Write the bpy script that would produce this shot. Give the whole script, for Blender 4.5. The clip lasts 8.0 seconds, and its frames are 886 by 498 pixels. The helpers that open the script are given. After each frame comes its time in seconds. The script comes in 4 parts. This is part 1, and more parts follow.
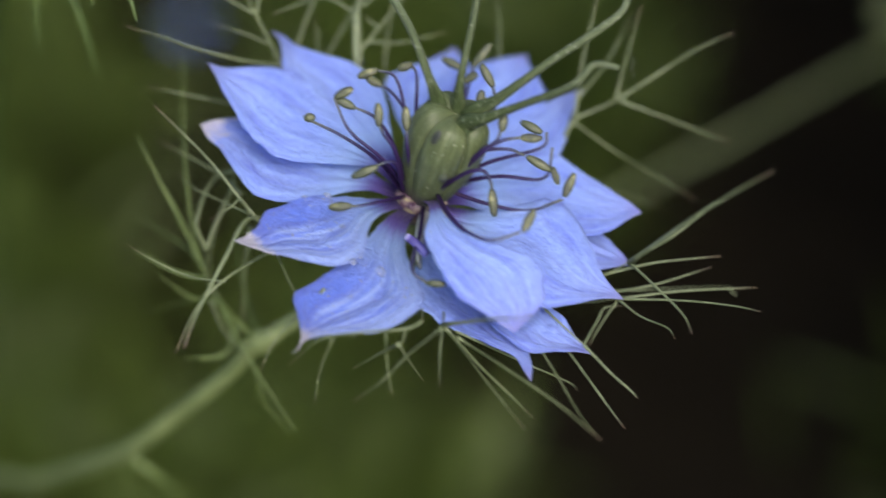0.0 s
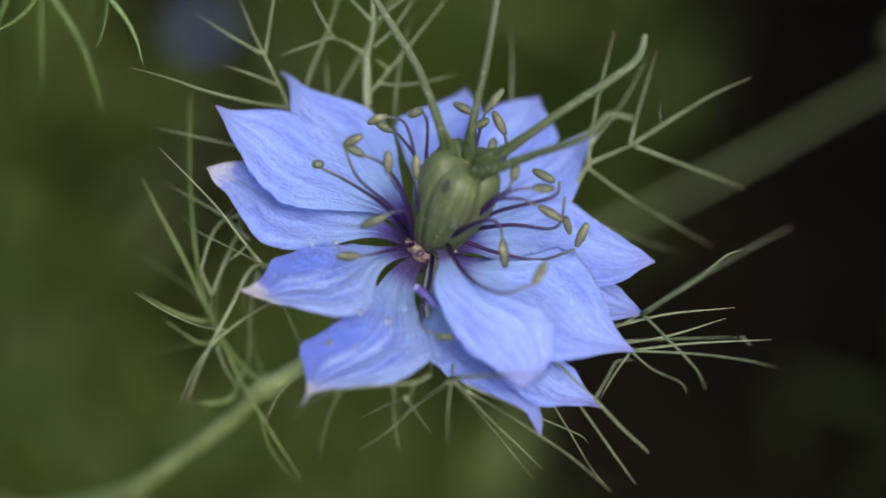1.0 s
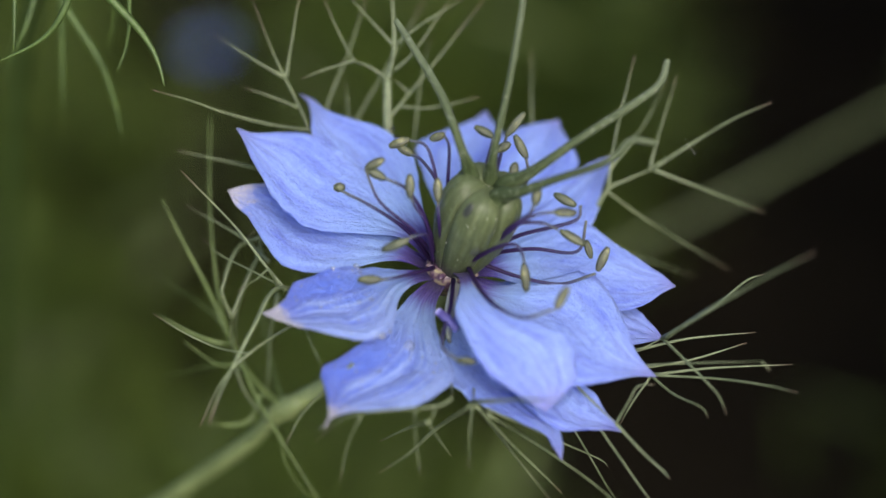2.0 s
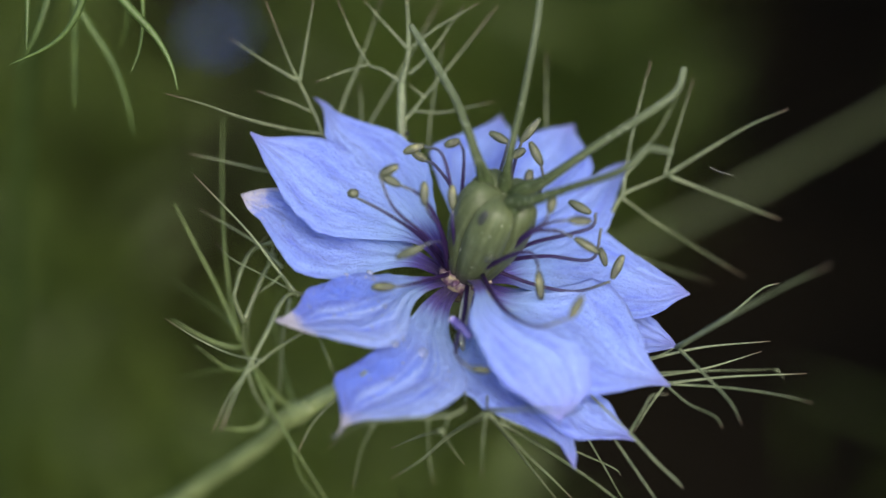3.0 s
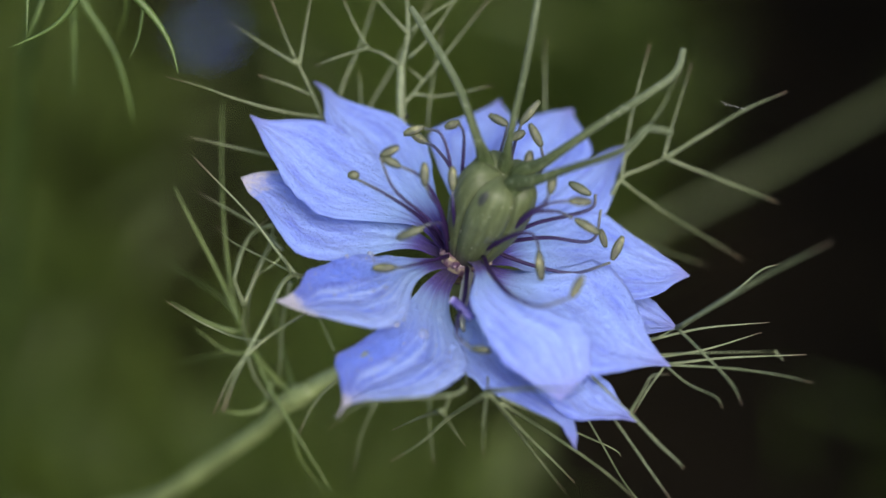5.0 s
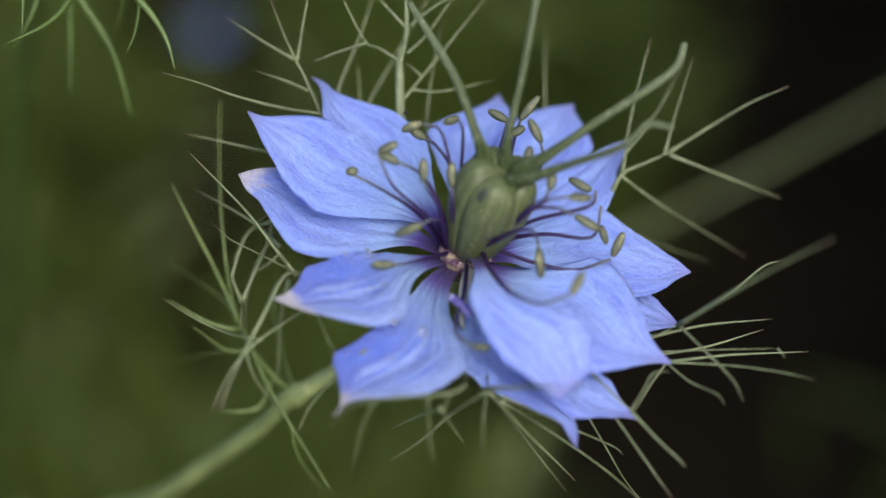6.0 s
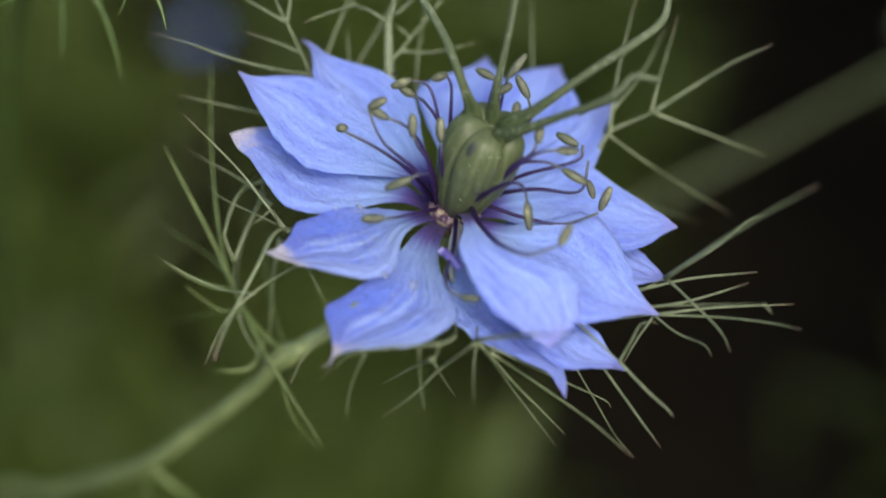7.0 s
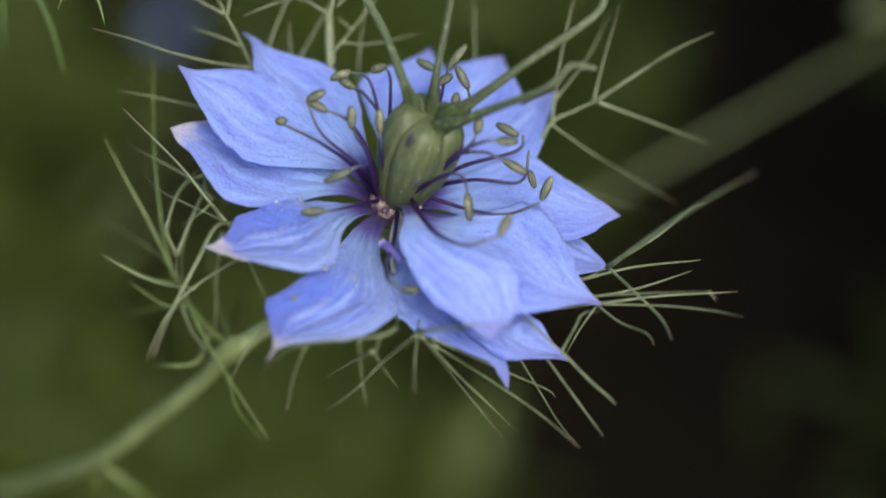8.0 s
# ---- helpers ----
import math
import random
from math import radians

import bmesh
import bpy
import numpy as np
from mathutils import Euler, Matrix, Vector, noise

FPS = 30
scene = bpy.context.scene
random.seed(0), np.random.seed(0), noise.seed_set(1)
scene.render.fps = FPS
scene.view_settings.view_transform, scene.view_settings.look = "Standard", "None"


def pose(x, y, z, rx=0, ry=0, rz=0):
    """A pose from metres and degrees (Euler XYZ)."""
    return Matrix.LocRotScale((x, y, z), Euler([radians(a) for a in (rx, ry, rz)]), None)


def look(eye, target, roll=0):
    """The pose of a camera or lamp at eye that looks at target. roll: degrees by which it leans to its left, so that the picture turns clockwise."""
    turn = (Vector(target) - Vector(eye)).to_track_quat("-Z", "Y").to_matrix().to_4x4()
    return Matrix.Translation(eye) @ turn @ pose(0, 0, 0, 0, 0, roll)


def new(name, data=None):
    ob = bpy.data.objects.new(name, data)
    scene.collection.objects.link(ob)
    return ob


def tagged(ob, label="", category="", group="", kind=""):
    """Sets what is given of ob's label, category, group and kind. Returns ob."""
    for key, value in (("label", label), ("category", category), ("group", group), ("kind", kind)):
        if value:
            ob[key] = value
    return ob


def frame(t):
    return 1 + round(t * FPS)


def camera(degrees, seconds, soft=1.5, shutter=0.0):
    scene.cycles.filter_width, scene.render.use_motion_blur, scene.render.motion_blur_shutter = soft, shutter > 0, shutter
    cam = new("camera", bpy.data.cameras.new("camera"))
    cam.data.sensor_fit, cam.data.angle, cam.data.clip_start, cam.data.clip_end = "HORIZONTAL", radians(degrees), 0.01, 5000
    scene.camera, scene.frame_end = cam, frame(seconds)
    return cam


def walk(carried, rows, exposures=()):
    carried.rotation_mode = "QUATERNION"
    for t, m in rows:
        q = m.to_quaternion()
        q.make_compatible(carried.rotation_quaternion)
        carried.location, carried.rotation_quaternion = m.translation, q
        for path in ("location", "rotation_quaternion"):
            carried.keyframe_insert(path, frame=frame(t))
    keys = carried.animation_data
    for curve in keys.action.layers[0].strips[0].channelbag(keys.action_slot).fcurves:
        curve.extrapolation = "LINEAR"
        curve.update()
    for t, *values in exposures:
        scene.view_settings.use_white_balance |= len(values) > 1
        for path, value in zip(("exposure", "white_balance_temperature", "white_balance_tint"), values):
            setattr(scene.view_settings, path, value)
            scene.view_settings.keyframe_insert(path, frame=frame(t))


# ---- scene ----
cam = camera(20.0, 8.0, soft=1.5, shutter=0.5)
PATH = [
    (0.0, (0.00468, -0.19496, 0.58425), (0.00030, -0.00652, 0.39798), -0.83),
    (0.1, (0.00462, -0.19442, 0.58422), (0.00157, -0.00684, 0.39706), -0.53),
    (0.2, (0.00455, -0.19388, 0.58419), (0.00130, -0.00719, 0.39615), -0.55),
    (0.3, (0.00449, -0.19335, 0.58415), (0.00096, -0.00669, 0.39607), -0.58),
    (0.4, (0.00442, -0.19281, 0.58412), (0.00002, -0.00511, 0.39710), -0.73),
    (0.5, (0.00435, -0.19227, 0.58409), (-0.00062, -0.00421, 0.39744), -0.83),
    (0.6, (0.00444, -0.19119, 0.58442), (-0.00137, -0.00235, 0.39860), -0.93),
    (0.7, (0.00452, -0.19011, 0.58476), (-0.00172, -0.00106, 0.39917), -0.94),
    (0.8, (0.00461, -0.18904, 0.58510), (-0.00165, 0.00003, 0.39952), -0.87),
    (0.9, (0.00469, -0.18796, 0.58544), (-0.00109, 0.00029, 0.39901), -0.70),
    (1.0, (0.00478, -0.18688, 0.58578), (-0.00084, 0.00034, 0.39832), -0.59),
    (1.1, (0.00440, -0.18707, 0.58581), (-0.00034, -0.00003, 0.39815), -0.39),
    (1.2, (0.00403, -0.18726, 0.58584), (-0.00068, -0.00065, 0.39775), -0.38),
    (1.3, (0.00365, -0.18746, 0.58588), (-0.00066, -0.00081, 0.39781), -0.28),
    (1.4, (0.00327, -0.18765, 0.58591), (-0.00143, -0.00072, 0.39813), -0.35),
    (1.5, (0.00289, -0.18784, 0.58595), (-0.00208, -0.00054, 0.39854), -0.40),
    (1.6, (0.00279, -0.18754, 0.58606), (-0.00227, 0.00062, 0.39953), -0.37),
    (1.7, (0.00269, -0.18724, 0.58617), (-0.00250, 0.00121, 0.39994), -0.36),
    (2.8, (0.00154, -0.18397, 0.58742), (-0.00413, 0.00349, 0.40020), -0.08),
    (2.9, (0.00144, -0.18368, 0.58753), (-0.00424, 0.00353, 0.40006), -0.04),
    (3.0, (0.00133, -0.18338, 0.58765), (-0.00452, 0.00331, 0.39966), -0.05),
    (3.5, (-0.00001, -0.18496, 0.58719), (-0.00533, 0.00223, 0.39969), 0.16),
    (4.0, (0.00021, -0.18635, 0.58705), (-0.00539, 0.00090, 0.39961), 0.06),
    (4.5, (-0.00019, -0.18693, 0.58667), (-0.00540, 0.00057, 0.39947), 0.11),
    (4.7, (-0.00007, -0.18659, 0.58636), (-0.00482, 0.00096, 0.39920), 0.17),
    (5.8, (0.00059, -0.18472, 0.58469), (-0.00412, 0.00284, 0.39755), 0.00),
    (5.9, (0.00065, -0.18455, 0.58454), (-0.00418, 0.00297, 0.39736), -0.04),
    (6.0, (0.00071, -0.18439, 0.58439), (-0.00442, 0.00290, 0.39698), -0.12),
    (6.5, (0.00039, -0.18589, 0.58384), (-0.00400, 0.00167, 0.39668), -0.02),
    (6.6, (0.00047, -0.18701, 0.58341), (-0.00378, 0.00105, 0.39675), -0.05),
    (6.7, (0.00054, -0.18812, 0.58298), (-0.00369, 0.00054, 0.39694), -0.11),
    (6.8, (0.00062, -0.18923, 0.58256), (-0.00353, -0.00038, 0.39670), -0.16),
    (6.9, (0.00070, -0.19035, 0.58213), (-0.00331, -0.00110, 0.39667), -0.19),
    (7.0, (0.00078, -0.19146, 0.58170), (-0.00321, -0.00250, 0.39595), -0.25),
    (7.1, (0.00126, -0.19286, 0.58113), (-0.00227, -0.00373, 0.39554), -0.37),
    (7.2, (0.00174, -0.19426, 0.58055), (-0.00130, -0.00550, 0.39459), -0.48),
    (7.3, (0.00223, -0.19566, 0.57998), (-0.00098, -0.00650, 0.39442), -0.73),
    (7.4, (0.00271, -0.19706, 0.57940), (0.00017, -0.00814, 0.39359), -0.81),
    (7.5, (0.00319, -0.19847, 0.57883), (0.00089, -0.00841, 0.39417), -0.97),
    (7.6, (0.00366, -0.19696, 0.57933), (0.00146, -0.00782, 0.39373), -0.88),
    (7.7, (0.00413, -0.19546, 0.57982), (0.00166, -0.00674, 0.39380), -0.87),
    (7.8, (0.00460, -0.19395, 0.58032), (0.00198, -0.00479, 0.39476), -0.84),
    (7.9, (0.00507, -0.19245, 0.58082), (0.00259, -0.00380, 0.39473), -0.74),
    (8.0, (0.00554, -0.19094, 0.58132), (0.00284, -0.00264, 0.39488), -0.72),
]
walk(cam, [(t, look(eye, target, roll)) for t, eye, target, roll in PATH])
cam.data.dof.use_dof = True
cam.data.dof.focus_distance = 0.2610
cam.data.dof.aperture_fstop = 8.4

# ---- light: an overcast garden sky ----
world = bpy.data.worlds.new("sky")
scene.world = world
world.use_nodes = True
wn = world.node_tree.nodes
sky = wn.new("ShaderNodeTexSky")
sky.sky_type = "NISHITA"
sky.sun_disc = False
sky.sun_elevation = radians(52)
sky.sun_rotation = radians(155)
sky.dust_density = 4.0
wn["Background"].inputs["Strength"].default_value = 0.14
world.node_tree.links.new(sky.outputs[0], wn["Background"].inputs["Color"])
sun = bpy.data.lights.new("sun", "SUN")
sun.energy, sun.angle, sun.color = 1.4, radians(32), (1.0, 0.96, 0.9)
sun_ob = new("sun", sun)
sun_ob.matrix_world = look((0.25, -0.55, 0.78), (0, 0, 0))
scene.view_settings.exposure = 0.85

# ---- materials ----


class Mat:
    """A small wrapper to lay out nodes."""

    def __init__(self, name):
        self.m = bpy.data.materials.new(name)
        self.m.use_nodes = True
        self.n, self.l = self.m.node_tree.nodes, self.m.node_tree.links
        self.b = self.n["Principled BSDF"]
        self.out = self.n["Material Output"]

    def node(self, kind, **values):
        nd = self.n.new(kind)
        for key, value in values.items():
            nd.inputs[key.replace("_", " ")].default_value = value
        return nd

    def link(self, a, b):
        self.l.new(a, b)

    def ramp(self, source, *stops):
        nd = self.n.new("ShaderNodeValToRGB")
        e = nd.color_ramp.elements
        while len(e) < len(stops):
            e.new(0.5)
        for el, (at, colour) in zip(e, stops):
            el.position, el.color = at, (*colour, 1)
        self.link(source, nd.inputs[0])
        return nd.outputs[0]

    def mix(self, factor, a, b):
        nd = self.n.new("ShaderNodeMix")
        nd.data_type = "RGBA"
        for value, socket in ((factor, nd.inputs[0]), (a, nd.inputs[6]), (b, nd.inputs[7])):
            if isinstance(value, (tuple, float, int)):
                socket.default_value = (*value, 1) if isinstance(value, tuple) else value
            else:
                self.link(value, socket)
        return nd.outputs[2]

    def coords(self, kind, scale=(1, 1, 1)):
        tc = self.n.new("ShaderNodeTexCoord")
        mp = self.n.new("ShaderNodeMapping")
        mp.inputs["Scale"].default_value = scale
        self.link(tc.outputs[kind], mp.inputs[0])
        return mp.outputs[0]

    def noise(self, vector, scale, detail=3.0, rough=0.55):
        nd = self.node("ShaderNodeTexNoise", Scale=scale, Detail=detail, Roughness=rough)
        self.link(vector, nd.inputs["Vector"])
        return nd.outputs[0]

    def bump(self, height, strength, distance):
        nd = self.node("ShaderNodeBump", Strength=strength, Distance=distance)
        self.link(height, nd.inputs["Height"])
        self.link(nd.outputs[0], self.b.inputs["Normal"])
        return nd.outputs[0]

    def thin(self, colour, share, normal=None):
        """Lets a share of the light through, as a thin leaf or petal does."""
        tr = self.n.new("ShaderNodeBsdfTranslucent")
        mx = self.n.new("ShaderNodeMixShader")
        mx.inputs[0].default_value = share
        self.link(colour, tr.inputs[0])
        if normal:
            self.link(normal, tr.inputs["Normal"])
        self.link(self.b.outputs[0], mx.inputs[1])
        self.link(tr.outputs[0], mx.inputs[2])
        self.link(mx.outputs[0], self.out.inputs[0])


def petal_material(name, worn=False, dry=False):
    k = Mat(name)
    uv = k.coords("UV")
    sep = k.n.new("ShaderNodeSeparateXYZ")
    k.link(uv, sep.inputs[0])
    along = sep.outputs[0]
    obj = k.coords("Object")
    # soft bands that run along the petal, veins that meet at the tip, deeper blue blotches
    bands = k.noise(k.coords("UV", (1.0, 4.2, 1)), 2.2, 3.0, 0.55)
    vein = k.n.new("ShaderNodeTexWave")
    vein.wave_type, vein.bands_direction = "BANDS", "Y"
    for key, value in (("Scale", 1.35), ("Distortion", 3.2), ("Detail", 3.0), ("Detail Scale", 1.3), ("Detail Roughness", 0.55)):
        vein.inputs[key].default_value = value
    k.link(k.coords("UV", (0.7, 1.0, 1)), vein.inputs["Vector"])
    lines = k.ramp(vein.outputs["Fac"], (0.0, (1, 1, 1)), (0.08, (0.4, 0.4, 0.4)), (0.3, (0, 0, 0)))
    fine = k.noise(obj, 1500.0, 4.0, 0.65)
    blotch = k.noise(k.coords("UV", (1.4, 7.0, 1) if worn else (1.5, 3.2, 1)), 1.7 if worn else 2.3, 6.0, 0.72)
    body = k.ramp(bands, (0.28, (0.235, 0.345, 0.82)), (0.47, (0.295, 0.42, 0.875)), (0.66, (0.345, 0.495, 0.925)))
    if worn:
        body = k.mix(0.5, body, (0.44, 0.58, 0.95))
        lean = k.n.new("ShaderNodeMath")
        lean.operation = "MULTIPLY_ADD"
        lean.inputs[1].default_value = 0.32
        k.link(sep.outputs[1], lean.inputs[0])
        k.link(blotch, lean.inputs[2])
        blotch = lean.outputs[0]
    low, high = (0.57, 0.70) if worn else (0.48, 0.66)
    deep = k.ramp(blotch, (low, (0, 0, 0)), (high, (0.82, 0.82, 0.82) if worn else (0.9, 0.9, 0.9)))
    col = k.mix(deep, body, (0.05, 0.13, 0.74) if worn else (0.15, 0.225, 0.80))
    col = k.mix(k.mix(0.28, (0.0, 0.0, 0.0), lines), col, (0.12, 0.14, 0.55))
    grain = k.ramp(fine, (0.35, (0.87, 0.88, 0.93)), (0.65, (1.07, 1.07, 1.04)))
    mul = k.n.new("ShaderNodeMix")
    mul.data_type, mul.blend_type = "RGBA", "MULTIPLY"
    mul.inputs[0].default_value = 1.0
    k.link(col, mul.inputs[6])
    k.link(grain, mul.inputs[7])
    # lilac towards the tip, pale blue below the middle, dark purple on the claw
    streaks = k.noise(k.coords("UV", (1.0, 9.0, 1)), 1.7, 2.0, 0.6)
    edge = k.n.new("ShaderNodeMath")
    edge.operation = "MULTIPLY_ADD"
    edge.inputs[1].default_value = -0.16
    k.link(streaks, edge.inputs[0])
    shift = k.n.new("ShaderNodeMath")
    shift.operation = "ADD"
    shift.inputs[1].default_value = 0.08
    k.link(along, edge.inputs[2])
    k.link(edge.outputs[0], shift.inputs[0])
    tone = k.ramp(shift.outputs[0], (0.0, (0.03, 0.008, 0.07)), (0.08, (0.05, 0.014, 0.2)), (0.135, (0.11, 0.07, 0.42)), (0.185, (0.22, 0.30, 0.70)), (0.25, (0.35, 0.54, 0.89)), (0.75, (0.33, 0.41, 0.87)), (1.0, (0.40, 0.38, 0.82)))
    where = k.ramp(along, (0.0, (1, 1, 1)), (0.14, (0.95, 0.95, 0.95)), (0.26, (0.7, 0.7, 0.7)), (0.6, (0.1, 0.1, 0.1)), (0.9, (0.2, 0.2, 0.2)), (1.0, (0.7, 0.7, 0.7)))
    col2 = k.mix(where, mul.outputs[2], tone)
    if dry:
        # a bleached, dried-out tip
        patch = k.n.new("ShaderNodeMath")
        patch.operation = "MULTIPLY_ADD"
        k.link(k.noise(obj, 700.0, 5.0, 0.75), patch.inputs[0])
        patch.inputs[1].default_value = 0.35
        k.link(along, patch.inputs[2])
        patch.use_clamp = False
        half = k.n.new("ShaderNodeMath")
        half.operation = "MULTIPLY"
        half.inputs[1].default_value = 0.5
        k.link(patch.outputs[0], half.inputs[0])
        col2 = k.mix(k.ramp(half.outputs[0], (0.515, (0, 0, 0)), (0.56, (0.9, 0.9, 0.9))), col2, (0.72, 0.69, 0.75))
    k.link(col2, k.b.inputs["Base Color"])
    k.b.inputs["Roughness"].default_value = 0.55
    k.b.inputs["Specular IOR Level"].default_value = 0.35
    k.b.inputs["Sheen Weight"].default_value = 0.15
    add = k.n.new("ShaderNodeMath")
    add.operation = "MULTIPLY_ADD"
    add.inputs[1].default_value = 0.3
    k.link(vein.outputs["Fac"], add.inputs[0])
    k.link(fine, add.inputs[2])
    crinkle = k.noise(k.coords("UV", (10.0, 8.0, 1)), 1.8, 5.0, 0.65)
    relief = k.n.new("ShaderNodeMath")
    relief.operation = "MULTIPLY_ADD"
    relief.inputs[1].default_value = 1.3
    k.link(crinkle, relief.inputs[0])
    k.link(add.outputs[0], relief.inputs[2])
    nrm = k.bump(relief.outputs[0], 0.85, 0.0008 if worn else 0.00035)
    k.thin(col2, 0.36, nrm)
    return k.m


def green_material(name, dark, light, scale=300.0, thin=0.0, rough=0.5, tip=None, gloss=0.5, streaked=False):
    k = Mat(name)
    n1 = k.noise(k.coords("Object"), scale, 3.0)
    n2 = k.noise(k.coords("Object"), scale * 6, 2.0)
    col = k.ramp(n1, (0.3, dark), (0.7, light))
    col = k.mix(k.ramp(n2, (0.45, (0, 0, 0)), (0.8, (0.35, 0.35, 0.35))), col, tuple(min(1, c * 1.6) for c in light))
    if streaked:
        ribs = k.noise(k.coords("UV", (2.5, 7.0, 1)), 1.0, 3.0, 0.6)
        col = k.mix(k.ramp(ribs, (0.5, (0, 0, 0)), (0.68, (0.65, 0.65, 0.65))), col, tuple(min(1, c * 1.9) for c in light))
        col = k.mix(k.ramp(ribs, (0.3, (0.7, 0.7, 0.7)), (0.46, (0, 0, 0))), col, tuple(c * 0.6 for c in dark))
    if tip:
        sep = k.n.new("ShaderNodeSeparateXYZ")
        k.link(k.coords("UV"), sep.inputs[0])
        col = k.mix(k.ramp(sep.outputs[0], (0.82, (0, 0, 0)), (1.0, (0.8, 0.8, 0.8))), col, tip)
    k.link(col, k.b.inputs["Base Color"])
    k.b.inputs["Roughness"].default_value = rough
    k.b.inputs["Specular IOR Level"].default_value = gloss
    nrm = k.bump(n2, 0.3, 0.0002)
    if thin:
        k.thin(col, thin, nrm)
    return k.m


def style_material():
    k = Mat("style_green")
    sep = k.n.new("ShaderNodeSeparateXYZ")
    k.link(k.coords("UV"), sep.inputs[0])
    streak = k.noise(k.coords("UV", (5, 26, 1)), 1.0, 3.0, 0.6)
    grain = k.noise(k.coords("Object"), 1800.0, 3.0, 0.6)
    col = k.ramp(streak, (0.32, (0.017, 0.027, 0.008)), (0.5, (0.036, 0.054, 0.018)), (0.68, (0.1, 0.125, 0.06)))
    pale = k.ramp(sep.outputs[0], (0.35, (0, 0, 0)), (0.95, (0.3, 0.3, 0.3)))
    col = k.mix(pale, col, (0.26, 0.30, 0.2))
    col = k.mix(k.ramp(grain, (0.58, (0, 0, 0)), (0.7, (0.35, 0.35, 0.35))), col, (0.36, 0.4, 0.3))
    k.link(col, k.b.inputs["Base Color"])
    k.b.inputs["Roughness"].default_value = 0.55
    k.b.inputs["Specular IOR Level"].default_value = 0.2
    k.bump(streak, 0.5, 0.0003)
    return k.m


def ovary_material():
    k = Mat("ovary_green")
    sep = k.n.new("ShaderNodeSeparateXYZ")
    k.link(k.coords("UV"), sep.inputs[0])
    # pale streaks along the carpels, darker towards the seams, light speckle
    streak = k.noise(k.coords("UV", (2.0, 30.0, 1)), 1.0, 4.0, 0.6)
    cloud = k.noise(k.coords("Object"), 420.0, 4.0, 0.6)
    grain = k.noise(k.coords("Object"), 3200.0, 3.0, 0.6)
    col = k.ramp(streak, (0.28, (0.040, 0.054, 0.019)), (0.5, (0.076, 0.097, 0.040)), (0.72, (0.135, 0.16, 0.078)))
    col = k.mix(k.ramp(cloud, (0.36, (0, 0, 0)), (0.66, (0.7, 0.7, 0.7))), col, (0.052, 0.064, 0.027))
    col = k.mix(k.ramp(grain, (0.6, (0, 0, 0)), (0.74, (0.45, 0.45, 0.45))), col, (0.26, 0.3, 0.2))
    col = k.mix(k.ramp(sep.outputs[0], (0.0, (0.85, 0.85, 0.85)), (0.16, (0, 0, 0))), col, (0.03, 0.014, 0.045))
    k.link(col, k.b.inputs["Base Color"])
    k.b.inputs["Roughness"].default_value = 0.45
    k.b.inputs["Specular IOR Level"].default_value = 0.3
    k.bump(streak, 0.35, 0.0003)
    return k.m


def filament_material():
    k = Mat("filament_purple")
    sep = k.n.new("ShaderNodeSeparateXYZ")
    k.link(k.coords("UV"), sep.inputs[0])
    col = k.ramp(sep.outputs[0], (0.0, (0.014, 0.004, 0.03)), (0.4, (0.022, 0.011, 0.058)), (0.75, (0.045, 0.048, 0.1)), (1.0, (0.11, 0.12, 0.095)))
    k.link(col, k.b.inputs["Base Color"])
    k.b.inputs["Roughness"].default_value = 0.55
    k.b.inputs["Specular IOR Level"].default_value = 0.25
    return k.m


def anther_material():
    k = Mat("anther_olive")
    n1 = k.noise(k.coords("Object"), 700.0, 4.0, 0.7)
    col = k.ramp(n1, (0.34, (0.02, 0.024, 0.012)), (0.5, (0.06, 0.07, 0.025)), (0.68, (0.19, 0.19, 0.085)))
    sep = k.n.new("ShaderNodeSeparateXYZ")
    k.link(k.coords("UV"), sep.inputs[0])
    turn = k.n.new("ShaderNodeMath")
    turn.operation = "MULTIPLY"
    turn.inputs[1].default_value = 6 * math.pi
    k.link(sep.outputs[1], turn.inputs[0])
    seam = k.n.new("ShaderNodeMath")
    seam.operation = "COSINE"
    k.link(turn.outputs[0], seam.inputs[0])
    col = k.mix(k.ramp(seam.outputs[0], (0.25, (0, 0, 0)), (0.95, (0.8, 0.8, 0.8))), col, (0.018, 0.022, 0.015))
    each = k.n.new("ShaderNodeObjectInfo")
    col = k.mix(k.ramp(each.outputs["Random"], (0.0, (0.0, 0.0, 0.0)), (0.45, (0.1, 0.1, 0.1)), (1.0, (0.7, 0.7, 0.7))), col, (0.035, 0.05, 0.02))
    k.link(col, k.b.inputs["Base Color"])
    k.b.inputs["Roughness"].default_value = 0.5
    k.bump(n1, 0.6, 0.0003)
    return k.m


def nectary_material():
    k = Mat("nectary_pink")
    n1 = k.noise(k.coords("Object"), 1500.0, 3.0)
    k.link(k.ramp(n1, (0.34, (0.03, 0.012, 0.045)), (0.5, (0.11, 0.06, 0.09)), (0.66, (0.3, 0.26, 0.15))), k.b.inputs["Base Color"])
    k.b.inputs["Roughness"].default_value = 0.4
    return k.m


def fold_material():
    k = Mat("fold_purple")
    sep = k.n.new("ShaderNodeSeparateXYZ")
    k.link(k.coords("UV"), sep.inputs[0])
    k.link(k.ramp(sep.outputs[0], (0.0, (0.45, 0.45, 0.62)), (0.1, (0.2, 0.18, 0.45)), (0.2, (0.05, 0.035, 0.17)), (1.0, (0.12, 0.12, 0.38))), k.b.inputs["Base Color"])
    return k.m


